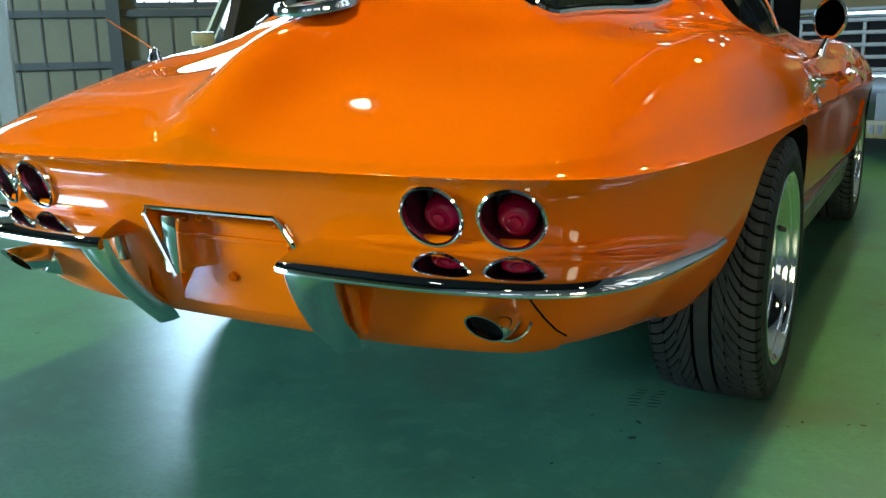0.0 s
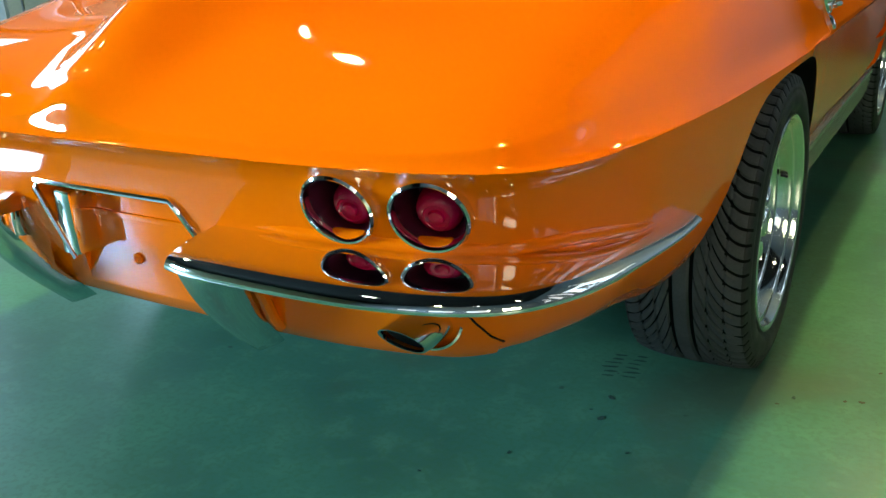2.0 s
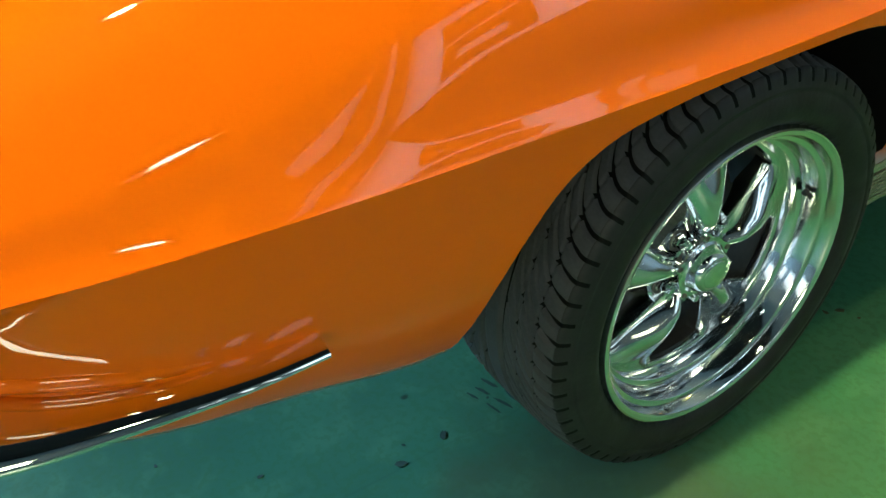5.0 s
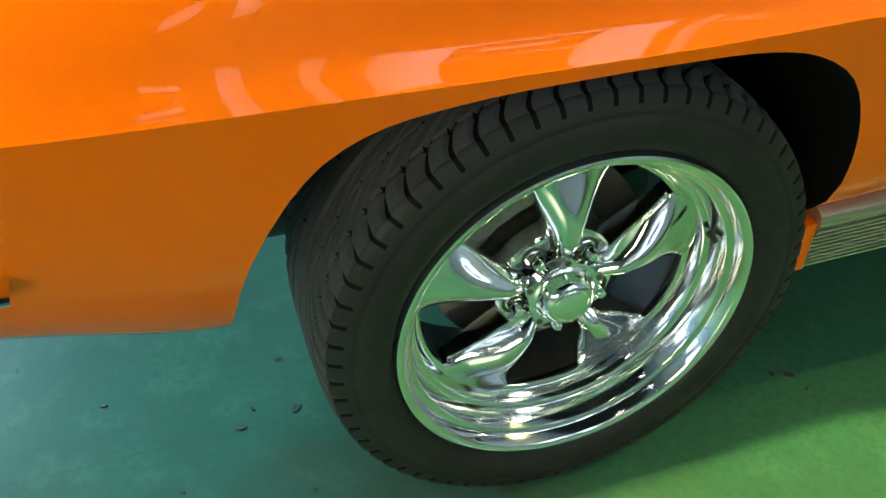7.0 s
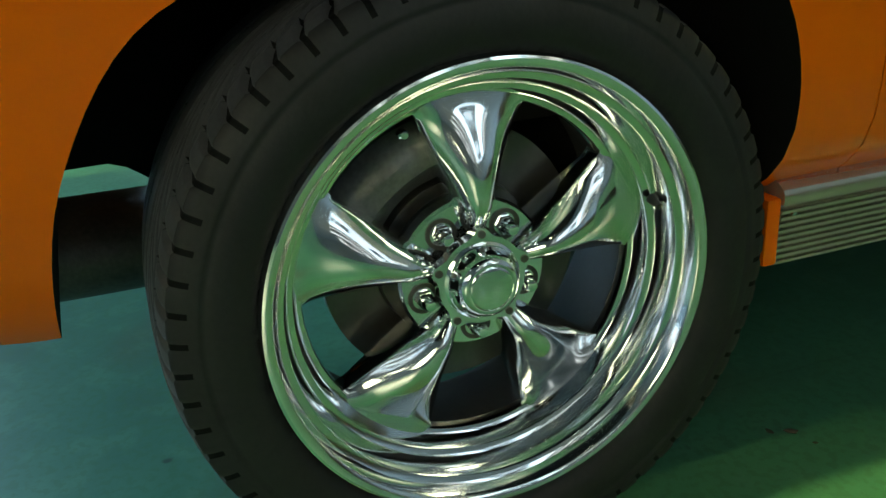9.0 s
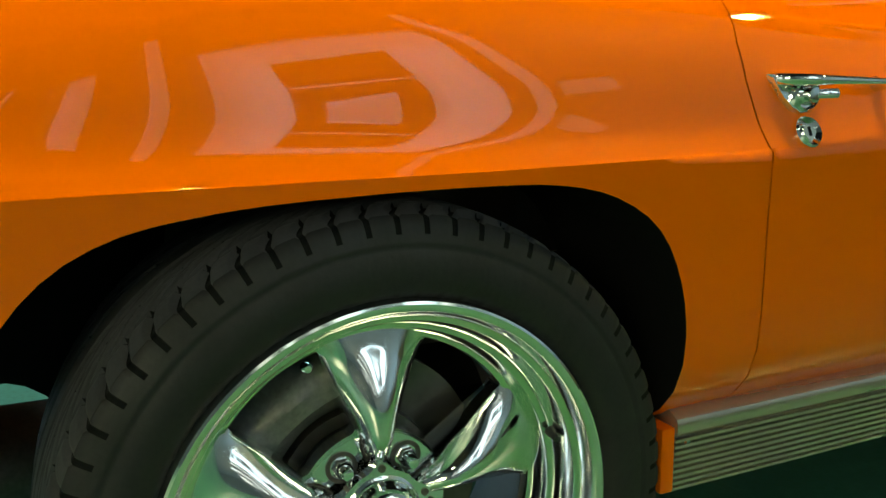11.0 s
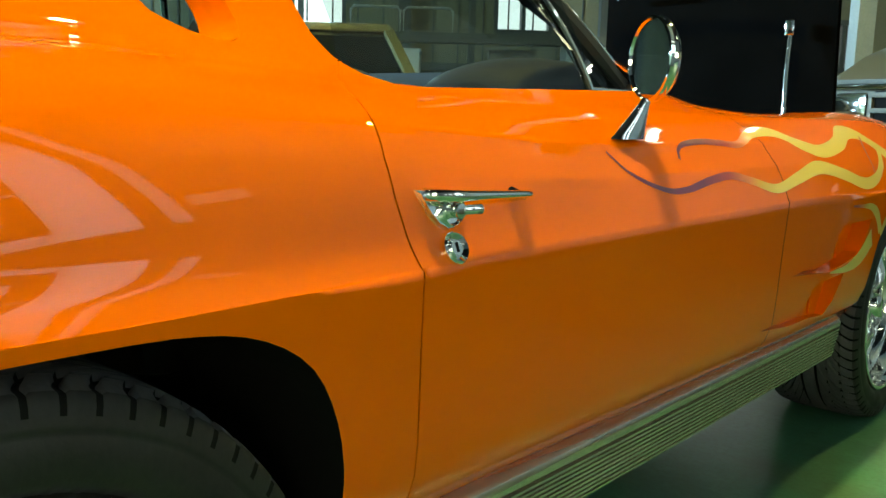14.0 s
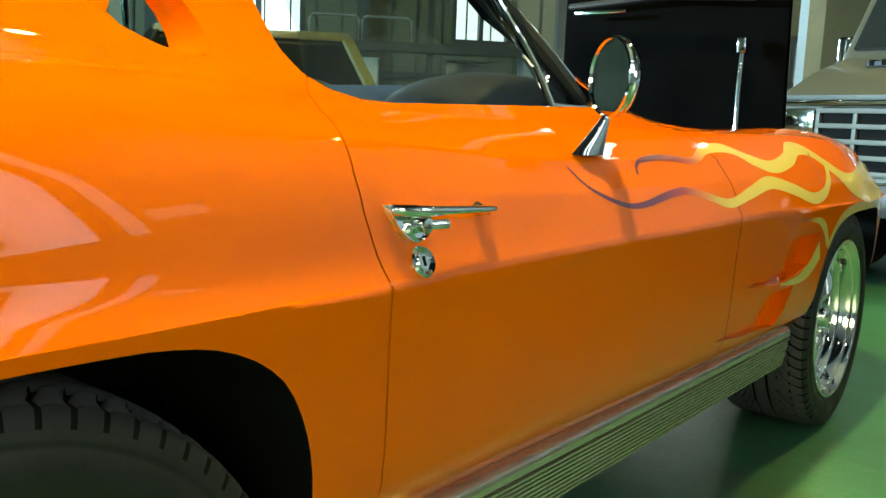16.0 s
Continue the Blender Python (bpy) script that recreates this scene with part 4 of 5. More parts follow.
# ---------------------------------------------------------------- flank: handle, lock, sill, mirror, flames
for s in (1, -1):
    bm = bmesh.new()
    rows = []
    for i in range(17):
        f = i / 16
        y = .473 + .190 * f
        base = on_side(y, .745, 0, s)
        h = .0078 - .0040 * f
        out = .026 * smooth(-.05, .20, f) * (1 - .6 * smooth(.88, 1.0, f)) + .003
        rows.append([bm.verts.new((base.x + s * (out + dx), y, .750 - .006 * f + dz * h)) for dx, dz in ((-.010, .6), (-.003, 1), (.003, .6), (.004, 0), (.002, -.7), (-.006, -1), (-.012, -.5))])
    for a, b in zip(rows, rows[1:]):
        for k in range(7):
            bm.faces.new((a[k], a[(k + 1) % 7], b[(k + 1) % 7], b[k]))
    bm.faces.new(rows[0]), bm.faces.new(rows[-1])
    bmesh.ops.recalc_face_normals(bm, faces=bm.faces)
    handle = part("door_handle", bm, CHROME, car, "chrome door handle with push button", sharp=60)
    bm = bmesh.new()
    loop = [(.467, .754), (.471, .745), (.482, .729), (.494, .717), (.508, .711), (.522, .712), (.534, .721), (.540, .734), (.540, .750)]
    top = [bm.verts.new(on_side(y, z, .006, s)) for y, z in loop]
    low = [bm.verts.new(on_side(y + (.515 - y) * -.08, z + (.735 - z) * -.10, -.001, s)) for y, z in loop]
    bm.faces.new(top)
    for i in range(len(loop)):
        bm.faces.new((top[i], top[(i + 1) % len(loop)], low[(i + 1) % len(loop)], low[i]))
    bmesh.ops.recalc_face_normals(bm, faces=bm.faces)
    part("handle_base", bm, CHROME, handle)
    c = on_side(.514, .732, 0, s)
    part("button", lathe(bmesh.new(), [(0, .0205), (s * .011, .0195), (s * .013, .017), (s * .008, .014), (s * .006, .009), (s * .022, .0085), (s * .024, 0)], 20, "x", c), CHROME, handle)
    part("button_tip", tube([c + Vector((s * .014, 0, 0)), c + Vector((s * .024, .016, .001)), c + Vector((s * .026, .028, .001))], .0062, 12), CHROME, handle)
    part("handle_foot", lathe(bmesh.new(), [(0, .010), (s * .012, .006), (s * .02, .005)], 12, "x", on_side(.640, .742, 0, s)), CHROME, handle)
    hit, normal, _, _ = SKIN.ray_cast(Vector((s * 1.6, .515, .689)), Vector((-s, 0, 0)))
    at = Matrix.Translation(hit) @ normal.to_track_quat("X", "Z").to_matrix().to_4x4()
    lock = part("door_lock", lathe(bmesh.new(), [(-.003, .0190), (.004, .0190), (.0068, .0168), (.0040, .0130), (.0025, .0105), (.0050, .0090), (.0055, 0)], 32, "x"), CHROME, car, "round chrome door lock")
    lock.matrix_basis = at
    part("keyhole", boxed(.0045, .0062, -.0016, .0016, -.0055, .0055), BLACK, lock)

    # ribbed bright sill cover
    bm = bmesh.new()
    sec = [(.745, .256), (.745, .374), (.785, .3700), (.800, .3662), (.812, .3622), (.821, .3580), (.8258, .3543), (.8280, .350), (.8287, .344), (.8282, .337)]
    for r in range(9):
        z = .3335 - r * .0084
        sec += [(.816 - r * .0010, z), (.816 - r * .0010, z - .0034), (.827 - r * .0013, z - .0045), (.827 - r * .0013, z - .0080)]
    sec += [(.79, .256)]
    rows = [[bm.verts.new((s * x, y, z)) for x, z in sec] for y in (.372, .8, 1.3, 1.7, 2.06)]
    for a, b in zip(rows, rows[1:]):
        for k in range(len(sec)):
            bm.faces.new((a[k], a[(k + 1) % len(sec)], b[(k + 1) % len(sec)], b[k]))
    bm.faces.new(rows[0]), bm.faces.new(rows[-1])
    bmesh.ops.recalc_face_normals(bm, faces=bm.faces)
    sill = part("sill_cover", bm, material("brushed_sill", (.54, .49, .42), .2, .72, vary=.1, patch=12), car, "ribbed bright metal sill cover", sharp=25)
    part("rivet", lathe(bmesh.new(), [(s * .822, .004), (s * .825, .003), (s * .8255, 0)], 10, "x", (0, .392, .322)), CHROME, sill)
    part("sill_end", boxed(s * .78 - .045, s * .78 + .045, .352, .372, .262, .345, .004), PAINT, car)

# scoops: slanted floor with fine louvres, right and left
for s in (1, -1):
    for v in VENTS:
        cy, cz = sum(p[0] for p in v) / len(v), sum(p[1] for p in v) / len(v)
        lo, hi = min(p[0] for p in v), max(p[0] for p in v)
        scoop = part("side_scoop", boxed(min(s * .834, s * .8355), max(s * .834, s * .8355), cy + .02, cy + .14, cz - .035, cz + .035), PAINT, car)
        part("vent_ridge", boxed(min(s * .834, s * .841), max(s * .834, s * .841), cy + .075, cy + .081, cz - .03, cz + .028, .002), PAINT, scoop)


# door mirror
bm = bmesh.new()
foot = on_side(1.05, .815, 0)
rows = []
for i in range(9):
    f = i / 8
    c = Vector((.803 + .018 * f, .985 + .020 * f, .806 + .062 * f))
    w, d = .034 * (1 - f) ** 1.3 + .010, .012 * (1 - f) + .006
    rows.append([bm.verts.new(c + Vector((d * math.cos(a), w * math.sin(a), 0))) for a in [math.pi * 2 * k / 12 for k in range(12)]])
for a, b in zip(rows, rows[1:]):
    for k in range(12):
        bm.faces.new((a[k], a[(k + 1) % 12], b[(k + 1) % 12], b[k]))
bm.faces.new(rows[0]), bm.faces.new(rows[-1])
bmesh.ops.recalc_face_normals(bm, faces=bm.faces)
mirror = part("door_mirror", bm, CHROME, car, "round chrome door mirror on a stalk", sharp=50)
m = look((.826, 1.002, .927), (.826 - .50, 1.002 - .86, .945))
head = part("mirror_head", lathe(bmesh.new(), [(0, .056), (-.004, .060), (-.008, .061), (-.016, .055), (-.026, .036), (-.030, 0)], 40, "z"), CHROME, mirror)
face = part("mirror_glass", lathe(bmesh.new(), [(.001, .0565), (.001, 0)], 40, "z"), material("mirror", (.42, .42, .42), .03, 1.0), mirror)
rim = part("mirror_rim", lathe(bmesh.new(), [(-.002, .060), (.004, .0605), (.005, .057), (.001, .055)], 40, "z"), CHROME, mirror)
for ob in (head, face, rim):
    ob.matrix_basis = m @ Matrix.Diagonal((1, 1.06, 1, 1)) @ pose(0, 0, 0, 180)


def flame_paint(name, a, b):
    """Purple that fades through red into yellow between the lengths a and b of the car."""
    m = material(name, (.78, .52, .06), .4, coat=1.0)
    nodes, links = m.node_tree.nodes, m.node_tree.links
    co, xyz, fit, ramp = nodes.new("ShaderNodeTexCoord"), nodes.new("ShaderNodeSeparateXYZ"), nodes.new("ShaderNodeMapRange"), nodes.new("ShaderNodeValToRGB")
    links.new(co.outputs["Object"], xyz.inputs["Vector"]), links.new(xyz.outputs["Y"], fit.inputs["Value"])
    fit.inputs["From Min"].default_value, fit.inputs["From Max"].default_value = a, b
    links.new(fit.outputs["Result"], ramp.inputs["Fac"])
    stops = ramp.color_ramp.elements
    stops[0].color, stops[1].color = (.16, .006, .05, 1), (.90, .64, .13, 1)
    for at, colour in ((.35, (.42, .03, .03, 1)), (.62, (.86, .20, .02, 1)), (.80, (.82, .46, .05, 1))):
        stops.new(at).color = colour
    links.new(ramp.outputs["Color"], nodes["Principled BSDF"].inputs["Base Color"])
    return m


def flame(points, widths, mat, label, lift=.0007):
    """A painted lick on the wing: a ribbon that lies on the surface."""
    path = spline([(y, z, 0) for y, z in points], 90)
    bm = bmesh.new()
    rows = []
    for i, p in enumerate(path):
        d = (path[min(i + 1, 89)] - path[max(i - 1, 0)]).normalized()
        n = Vector((-d.y, d.x, 0))
        w = pchip([k / (len(widths) - 1) for k in range(len(widths))], widths, i / 89)
        rows.append([bm.verts.new(on_side(p.x + n.x * w * k, p.y + n.y * w * k, lift)) for k in (-1, -.6, -.2, .2, .6, 1)])
    for a, b in zip(rows, rows[1:]):
        for k in range(5):
            bm.faces.new((a[k], a[k + 1], b[k + 1], b[k]))
    bmesh.ops.recalc_face_normals(bm, faces=bm.faces)
    return part("flame", bm, mat, car, label, sharp=0)


RED = material("red_line_paint", (.5, .03, .02), .4, coat=1.0, vary=.15, patch=5)
flame([(1.12, .773), (1.135, .79), (1.17, .797), (1.24, .800), (1.31, .797), (1.38, .794), (1.48, .812), (1.60, .815), (1.69, .791), (1.79, .776), (1.93, .79), (2.04, .815), (2.14, .810), (2.22, .775), (2.32, .735), (2.46, .705)], [.003, .005, .006, .009, .013, .014, .015, .016, .018, .024], flame_paint("upper_flame_paint", 1.22, 1.52), "wavy flame fading from purple to yellow")
flame([(.905, .788), (.945, .755), (1.03, .729), (1.10, .726), (1.20, .738), (1.28, .742), (1.36, .729), (1.46, .712), (1.58, .727), (1.72, .744), (1.86, .725), (1.99, .700), (2.09, .708), (2.16, .738), (2.20, .770)], [.002, .004, .006, .007, .009, .012, .014, .014, .013, .010], flame_paint("lower_flame_paint", 1.16, 1.46), "wavy flame fading from purple to yellow")
flame([(2.135, .805), (2.095, .775), (2.085, .72)], [.002, .004, .002], RED, "red flame edge", .0013)
flame([(2.26, .755), (2.36, .725), (2.50, .715), (2.66, .722), (2.84, .715), (2.98, .70)], [.014, .032, .050, .056, .050, .030], YELLOW, "broad yellow flame", .0011)
flame([(2.15, .565), (2.20, .612), (2.27, .642), (2.38, .656), (2.54, .658), (2.68, .655), (2.78, .640)], [.010, .013, .013, .013, .013, .012], YELLOW, "yellow band along the wheel arch")
flame([(1.90, .652), (1.97, .648), (2.04, .642), (2.10, .618), (2.145, .575)], [.002, .004, .008, .012, .012], flame_paint("tip_flame_paint", 1.88, 2.02), "yellow flame tip")
flame([(1.80, .508), (1.92, .507), (2.01, .525), (2.08, .565)], [.002, .008, .018, .026], YELLOW, "yellow flame tip")

# bonnet: hinged at the nose and standing open, dark underside to the rear
bm = bmesh.new()
rows = []
for i in range(11):
    f = i / 10
    y, z = 3.02 - .10 * f + .10 * f * f, .80 + 1.15 * f
    rows.append([bm.verts.new((x * (1 - .04 * f), y + .03 * (x / .46) ** 2, z)) for x in (-.46, -.32, -.16, 0, .16, .32, .46)])
back = [[bm.verts.new(v.co + Vector((0, -.03, 0))) for v in r] for r in rows]
for a, b in zip(rows, rows[1:]):
    for k in range(6):
        bm.faces.new((a[k], a[k + 1], b[k + 1], b[k]))
for a, b in zip(back, back[1:]):
    for k in range(6):
        bm.faces.new((a[k], b[k], b[k + 1], a[k + 1]))
for k in range(6):
    bm.faces.new((rows[0][k], rows[0][k + 1], back[0][k + 1], back[0][k])), bm.faces.new((rows[-1][k], rows[-1][k + 1], back[-1][k + 1], back[-1][k]))
for i in range(10):
    bm.faces.new((rows[i][0], rows[i + 1][0], back[i + 1][0], back[i][0])), bm.faces.new((rows[i][6], rows[i + 1][6], back[i + 1][6], back[i][6]))
bmesh.ops.recalc_face_normals(bm, faces=bm.faces)
hood = part("bonnet", bm, material("black_lining", (.003, .003, .003), .8, spec=.0, vary=.4, patch=5, rough_vary=.12), car, "open bonnet with glossy black underside")
part("bonnet_rib", tube([(-.38, 2.90, 1.32), (0, 2.885, 1.34), (.36, 2.90, 1.32)], .012, 8), TRIM, hood)
part("bonnet_latch", boxed(-.34, -.12, 2.87, 2.90, 1.285, 1.30, .004), CHROME, hood)
prop = part("prop_rod", tube([(.345, 2.86, .84), (.335, 2.88, 1.0), (.325, 2.92, 1.17)], .008, 10), ALLOY, hood, "slim metal prop rod")
part("prop_joint", boxed(.31, .342, 2.90, 2.935, 1.13, 1.185, .005), ALLOY, hood)

# inside
for x in (-.36, .34):
    seat = part("seat", boxed(x - .23, x + .23, .45, .95, .40, .56, .05), VINYL, car, "black vinyl bucket seat")
    part("backrest", boxed(x - .22, x + .22, .30, .44, .50, .90, .05), VINYL, seat)
    bm = bmesh.new()
    bmesh.ops.create_uvsphere(bm, u_segments=32, v_segments=16, radius=1)
    bmesh.ops.transform(bm, matrix=Matrix.Translation((x - .02, 1.37, .855)) @ Matrix.Diagonal((.27, .185, .105, 1)), verts=bm.verts)
    part("dash_pod", bm, VINYL, car, "rounded black dashboard pod")
part("dashboard", boxed(-.60, .60, 1.22, 1.40, .60, .86, .04), VINYL, car)
part("steering_wheel", lathe(bmesh.new(), [(-.008, .185), (0, .193), (.008, .185), (0, .177)], 40, "y", (0, 0, 0)), TRIM, car).matrix_basis = Matrix.Translation((-.36, 1.02, .80)) @ pose(0, 0, 0, -15)
part("cabin_carpet", boxed(-.62, .62, -.2, 1.36, .36, .425), VINYL, car)

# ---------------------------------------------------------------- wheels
# paler than the sidewall: dust, plus daylight on the tread put into the colour
TREAD = material("dusty_daylit_tread_rubber", (.060, .062, .067), .75, vary=.35, patch=14, grain=200, bump=.0006)


def tyre_mesh():
    """Tread with a middle rib, two straight channels and swept cross grooves; built round the x axis, outer face at +x."""
    around, wide = 660, 96
    half = .118
    profile = []
    for k in range(wide):
        u = -1 + 2 * k / (wide - 1)
        profile.append((u * half, .3255 - .010 * abs(u) ** 4))
    side = [(.1225, .306), (.1250, .299), (.1266, .293), (.1275, .289), (.1262, .2865), (.1278, .284), (.130, .270), (.1295, .256), (.125, .246), (.119, .2395), (.112, .2365), (.100, .230)]
    left = [(-x, r) for x, r in side][::-1]
    full = left + profile + side
    n = len(full)
    bm = bmesh.new()
    rings, groove = [], set()
    for i in range(around):
        ring = []
        for k, (x, r) in enumerate(full):
            u = x / half
            w = min(abs(u), 1.0)
            # the grid itself follows the sweep of the grooves
            sweep_back = -1.75 * (1 - (1 - min(1.0, max(0.0, (w - .17) / .80))) ** 2.2)
            a = 2 * math.pi * (i / around - sweep_back / 22)
            row = i + (0 if u > 0 else 15)
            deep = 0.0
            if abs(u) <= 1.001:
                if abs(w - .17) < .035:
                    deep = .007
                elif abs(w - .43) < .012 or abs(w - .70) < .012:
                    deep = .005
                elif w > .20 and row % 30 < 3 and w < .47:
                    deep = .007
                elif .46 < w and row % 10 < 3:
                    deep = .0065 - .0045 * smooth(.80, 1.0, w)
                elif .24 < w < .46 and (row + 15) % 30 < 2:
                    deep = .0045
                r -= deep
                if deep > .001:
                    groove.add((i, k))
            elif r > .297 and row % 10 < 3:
                # nearly flat here: the slot's shade is only painted on
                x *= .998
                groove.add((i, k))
            ca, sa = math.cos(a), math.sin(a)
            bulge = smooth(.55, 1.0, -sa) * .004
            xx = x * (1 + bulge * 4)
            ring.append(bm.verts.new((xx, r * ca, max(r * sa, -HUB + .001))))
        rings.append(ring)
    for i in range(around):
        p, q = rings[i], rings[(i + 1) % around]
        for k in range(n - 1):
            f = bm.faces.new((p[k], q[k], q[k + 1], p[k + 1]))
            j = (i + 1) % around
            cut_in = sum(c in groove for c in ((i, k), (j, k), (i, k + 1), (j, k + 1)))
            # groove faces go near-black, which paints the shade inside them
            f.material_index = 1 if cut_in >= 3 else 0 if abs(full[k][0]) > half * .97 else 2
    sharpen(bm, 35)
    mesh = bpy.data.meshes.new("tyre")
    bm.to_mesh(mesh)
    bm.free()
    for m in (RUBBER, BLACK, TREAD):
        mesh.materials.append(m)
    return mesh


def ready(bm, mat, sharp=32):
    sharpen(bm, sharp)
    mesh = bpy.data.meshes.new("piece")
    bm.to_mesh(mesh)
    bm.free()
    mesh.materials.append(mat)
    return mesh


LIP = 0.126
rim_profile = [(-.115, .232), (-.112, .222), (-.08, .205), (.005, .190), (.020, .186), (.038, .1838), (.0490, .1842), (.0512, .1852), (.0525, .1890), (.0540, .1908), (.0725, .1962), (.0742, .1975), (.0758, .2022), (.0775, .2042),
               (.1040, .2108), (.1058, .2122), (.1078, .2172), (.1096, .2192), (.1225, .2240), (.1246, .2256), (.1262, .2285), (LIP + .0012, .2330), (LIP + .0002, .2356), (.121, .2376), (.112, .2384), (.102, .2360), (.09, .226), (.05, .214), (-.05, .214), (-.105, .230)]
TYRE = tyre_mesh()
RIM = ready(lathe(bmesh.new(), rim_profile[5:], 160), ALLOY, 24)
# inner barrel, darker and browner than the polished rim
BARREL = ready(lathe(bmesh.new(), rim_profile[:6], 72), material("dark_brown_barrel", (.035, .030, .025), .65, vary=.4, patch=14, grain=120), 40)


def spoke_mesh():
    """One broad tongue of a spoke, pointed at the hub and flared into the rim, with a rounded crest that runs out before the rim; drawn along +y."""
    bm = bmesh.new()
    rows = []
    for i in range(25):
        f = i / 24
        r = .038 + .156 * f
        half = .010 + .052 * f + .010 * smooth(.8, 1.0, f)
        crest = .064 + .0195 * smooth(0, .30, f) - .004 * f - .025 * smooth(.42, 1.05, f)
        low = .046 + .004 * smooth(.7, 1.0, f)
        row = []
        for k in range(17):
            v = -1 + 2 * k / 16
            row.append(bm.verts.new((low + (crest - low) * (1 - abs(v) ** 2.2), r, v * half)))
        row.append(bm.verts.new((low - .030, r, half * .96)))
        row.append(bm.verts.new((low - .030, r, -half * .96)))
        rows.append(row)
    n = len(rows[0])
    for a, b in zip(rows, rows[1:]):
        for k in range(n):
            bm.faces.new((a[k], a[(k + 1) % n], b[(k + 1) % n], b[k]))
    bm.faces.new(rows[0]), bm.faces.new(rows[-1])
    bmesh.ops.recalc_face_normals(bm, faces=bm.faces)
    return ready(bm, ALLOY, 62)


SPOKE = spoke_mesh()
HUBPLATE = ready(lathe(bmesh.new(), [(.02, .083), (.046, .083), (.050, .080), (.050, .040), (.06, .036), (.06, 0)], 60), ALLOY)
bm = bmesh.new()
out = []
for i in range(60):
    a = 2 * math.pi * i / 60
    r = .0480 + .0090 * max(0, math.cos(5 * (a - radians(89)))) ** 2
    out.append((r * math.cos(a), r * math.sin(a)))
prism(bm, out, "x", .060, .073)
STAR = ready(bm, ALLOY)
CAP = ready(lathe(bmesh.new(), [(.0725, .0425), (.0738, .0412), (.0745, .0392), (.0765, .0378), (.082, .0362), (.088, .0345), (.0925, .0325), (.0955, .0300), (.0972, .0272), (.0978, .0248), (.0972, .0236), (.0980, .0226), (.0986, .021), (.0988, 0)], 56), CHROME, 50)
NUTSEAT = ready(lathe(bmesh.new(), [(.050, .017), (.0515, .017), (.0515, .0125), (.040, .012), (.040, 0)], 24), IRON)
NUT = ready(lathe(lathe(bmesh.new(), [(.042, .0125), (.046, .0125), (.047, .0105), (.058, .0105), (.060, .0095)], 6), [(.058, .0075), (.070, .0072), (.073, .0055), (.0745, 0)], 16), CHROME, 30)
SCREW = ready(lathe(bmesh.new(), [(.073, .0045), (.0745, .0042), (.0745, .0018), (.0735, 0)], 10), IRON)
VALVE = ready(lathe(bmesh.new(), [(0, .0065), (.005, .006), (.008, .0042), (.016, .0040), (.017, 0)], 12), TRIM)
ROTOR = ready(lathe(bmesh.new(), [(-.030, .150), (-.010, .150), (-.010, .092), (.006, .090), (.006, .05)], 72), DISC)
BACKPLATE = ready(lathe(bmesh.new(), [(-.05, .112), (-.045, .114), (-.042, .108), (-.042, .03)], 48), BLACK)
bm = bmesh.new()
rows = []
for i in range(13):
    a = radians(92 + 62 * i / 12)
    bite = .012 * math.sin(math.pi * i / 12)
    rows.append([bm.verts.new((x, r * math.cos(a), r * math.sin(a))) for x, r in ((-.05, .098), (.002, .096), (.012, .104), (.016 + bite, .118), (.017 + bite, .136), (.014 + bite * .6, .150), (.002, .164), (-.05, .166))])
for a, b in zip(rows, rows[1:]):
    for k in range(8):
        bm.faces.new((a[k], a[(k + 1) % 8], b[(k + 1) % 8], b[k]))
bm.faces.new(rows[0]), bm.faces.new(rows[-1])
bmesh.ops.recalc_face_normals(bm, faces=bm.faces)
CALIPER = ready(bm, material("cast_caliper", (.20, .20, .185), .45, .5, vary=.4, patch=20, grain=160, bump=.0008))
BOLT = ready(lathe(bmesh.new(), [(0, .006), (.008, .006), (.010, .004), (.0105, 0)], 10), CHROME)


def wheel(x, y, side, turn, steer=0.0):
    w = part("wheel", RIM, None, car, "polished five-spoke alloy wheel with deep lip")
    w.matrix_basis = Matrix.Translation((side * x, y, HUB)) @ pose(0, 0, 0, 0, 0, (0 if side > 0 else 180) + steer)
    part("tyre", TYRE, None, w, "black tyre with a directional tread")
    spin = pose(0, 0, 0, turn)
    for k in range(5):
        part("spoke", SPOKE, None, w).matrix_basis = spin @ pose(0, 0, 0, 17 + 72 * k)
    for mesh, name in ((HUBPLATE, "hub_plate"), (STAR, "cap_flange")):
        part(name, mesh, None, w).matrix_basis = spin
    part("centre_cap", CAP, None, w, "domed chrome centre cap")
    for k in range(5):
        a = radians(53 + 72 * k)
        at = Matrix.Translation((0, .0603 * math.cos(a), .0603 * math.sin(a)))
        part("nut_seat", NUTSEAT, None, w).matrix_basis = spin @ at
        part("wheel_nut", NUT, None, w).matrix_basis = spin @ at
        b = radians(89 + 72 * k)
        part("screw", SCREW, None, w).matrix_basis = spin @ Matrix.Translation((0, .0500 * math.cos(b), .0500 * math.sin(b)))
    part("valve", VALVE, None, w, "black tyre valve").matrix_basis = spin @ Matrix.Translation((.083, .1935, .059)) @ pose(0, 0, 0, 0, 20, 0)
    part("barrel", BARREL, None, w, "dull dark inner barrel")
    part("brake_disc", ROTOR, None, w)
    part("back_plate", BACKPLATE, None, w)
    c = part("caliper", CALIPER, None, w, "dull cast brake caliper")
    part("bleed_screw", lathe(bmesh.new(), [(.012, .005), (.024, .0045), (.028, .003), (.0285, 0)], 10, "x", (0, -.030, .152)), CHROME, c)
    part("bolt", BOLT, None, w).matrix_basis = Matrix.Translation((.016, -.058, .150))
    return w


wheel(.746, REAR_AXLE, 1, 0)
wheel(.746, REAR_AXLE, -1, 23)
wheel(.714, FRONT_AXLE, 1, 31, 0)
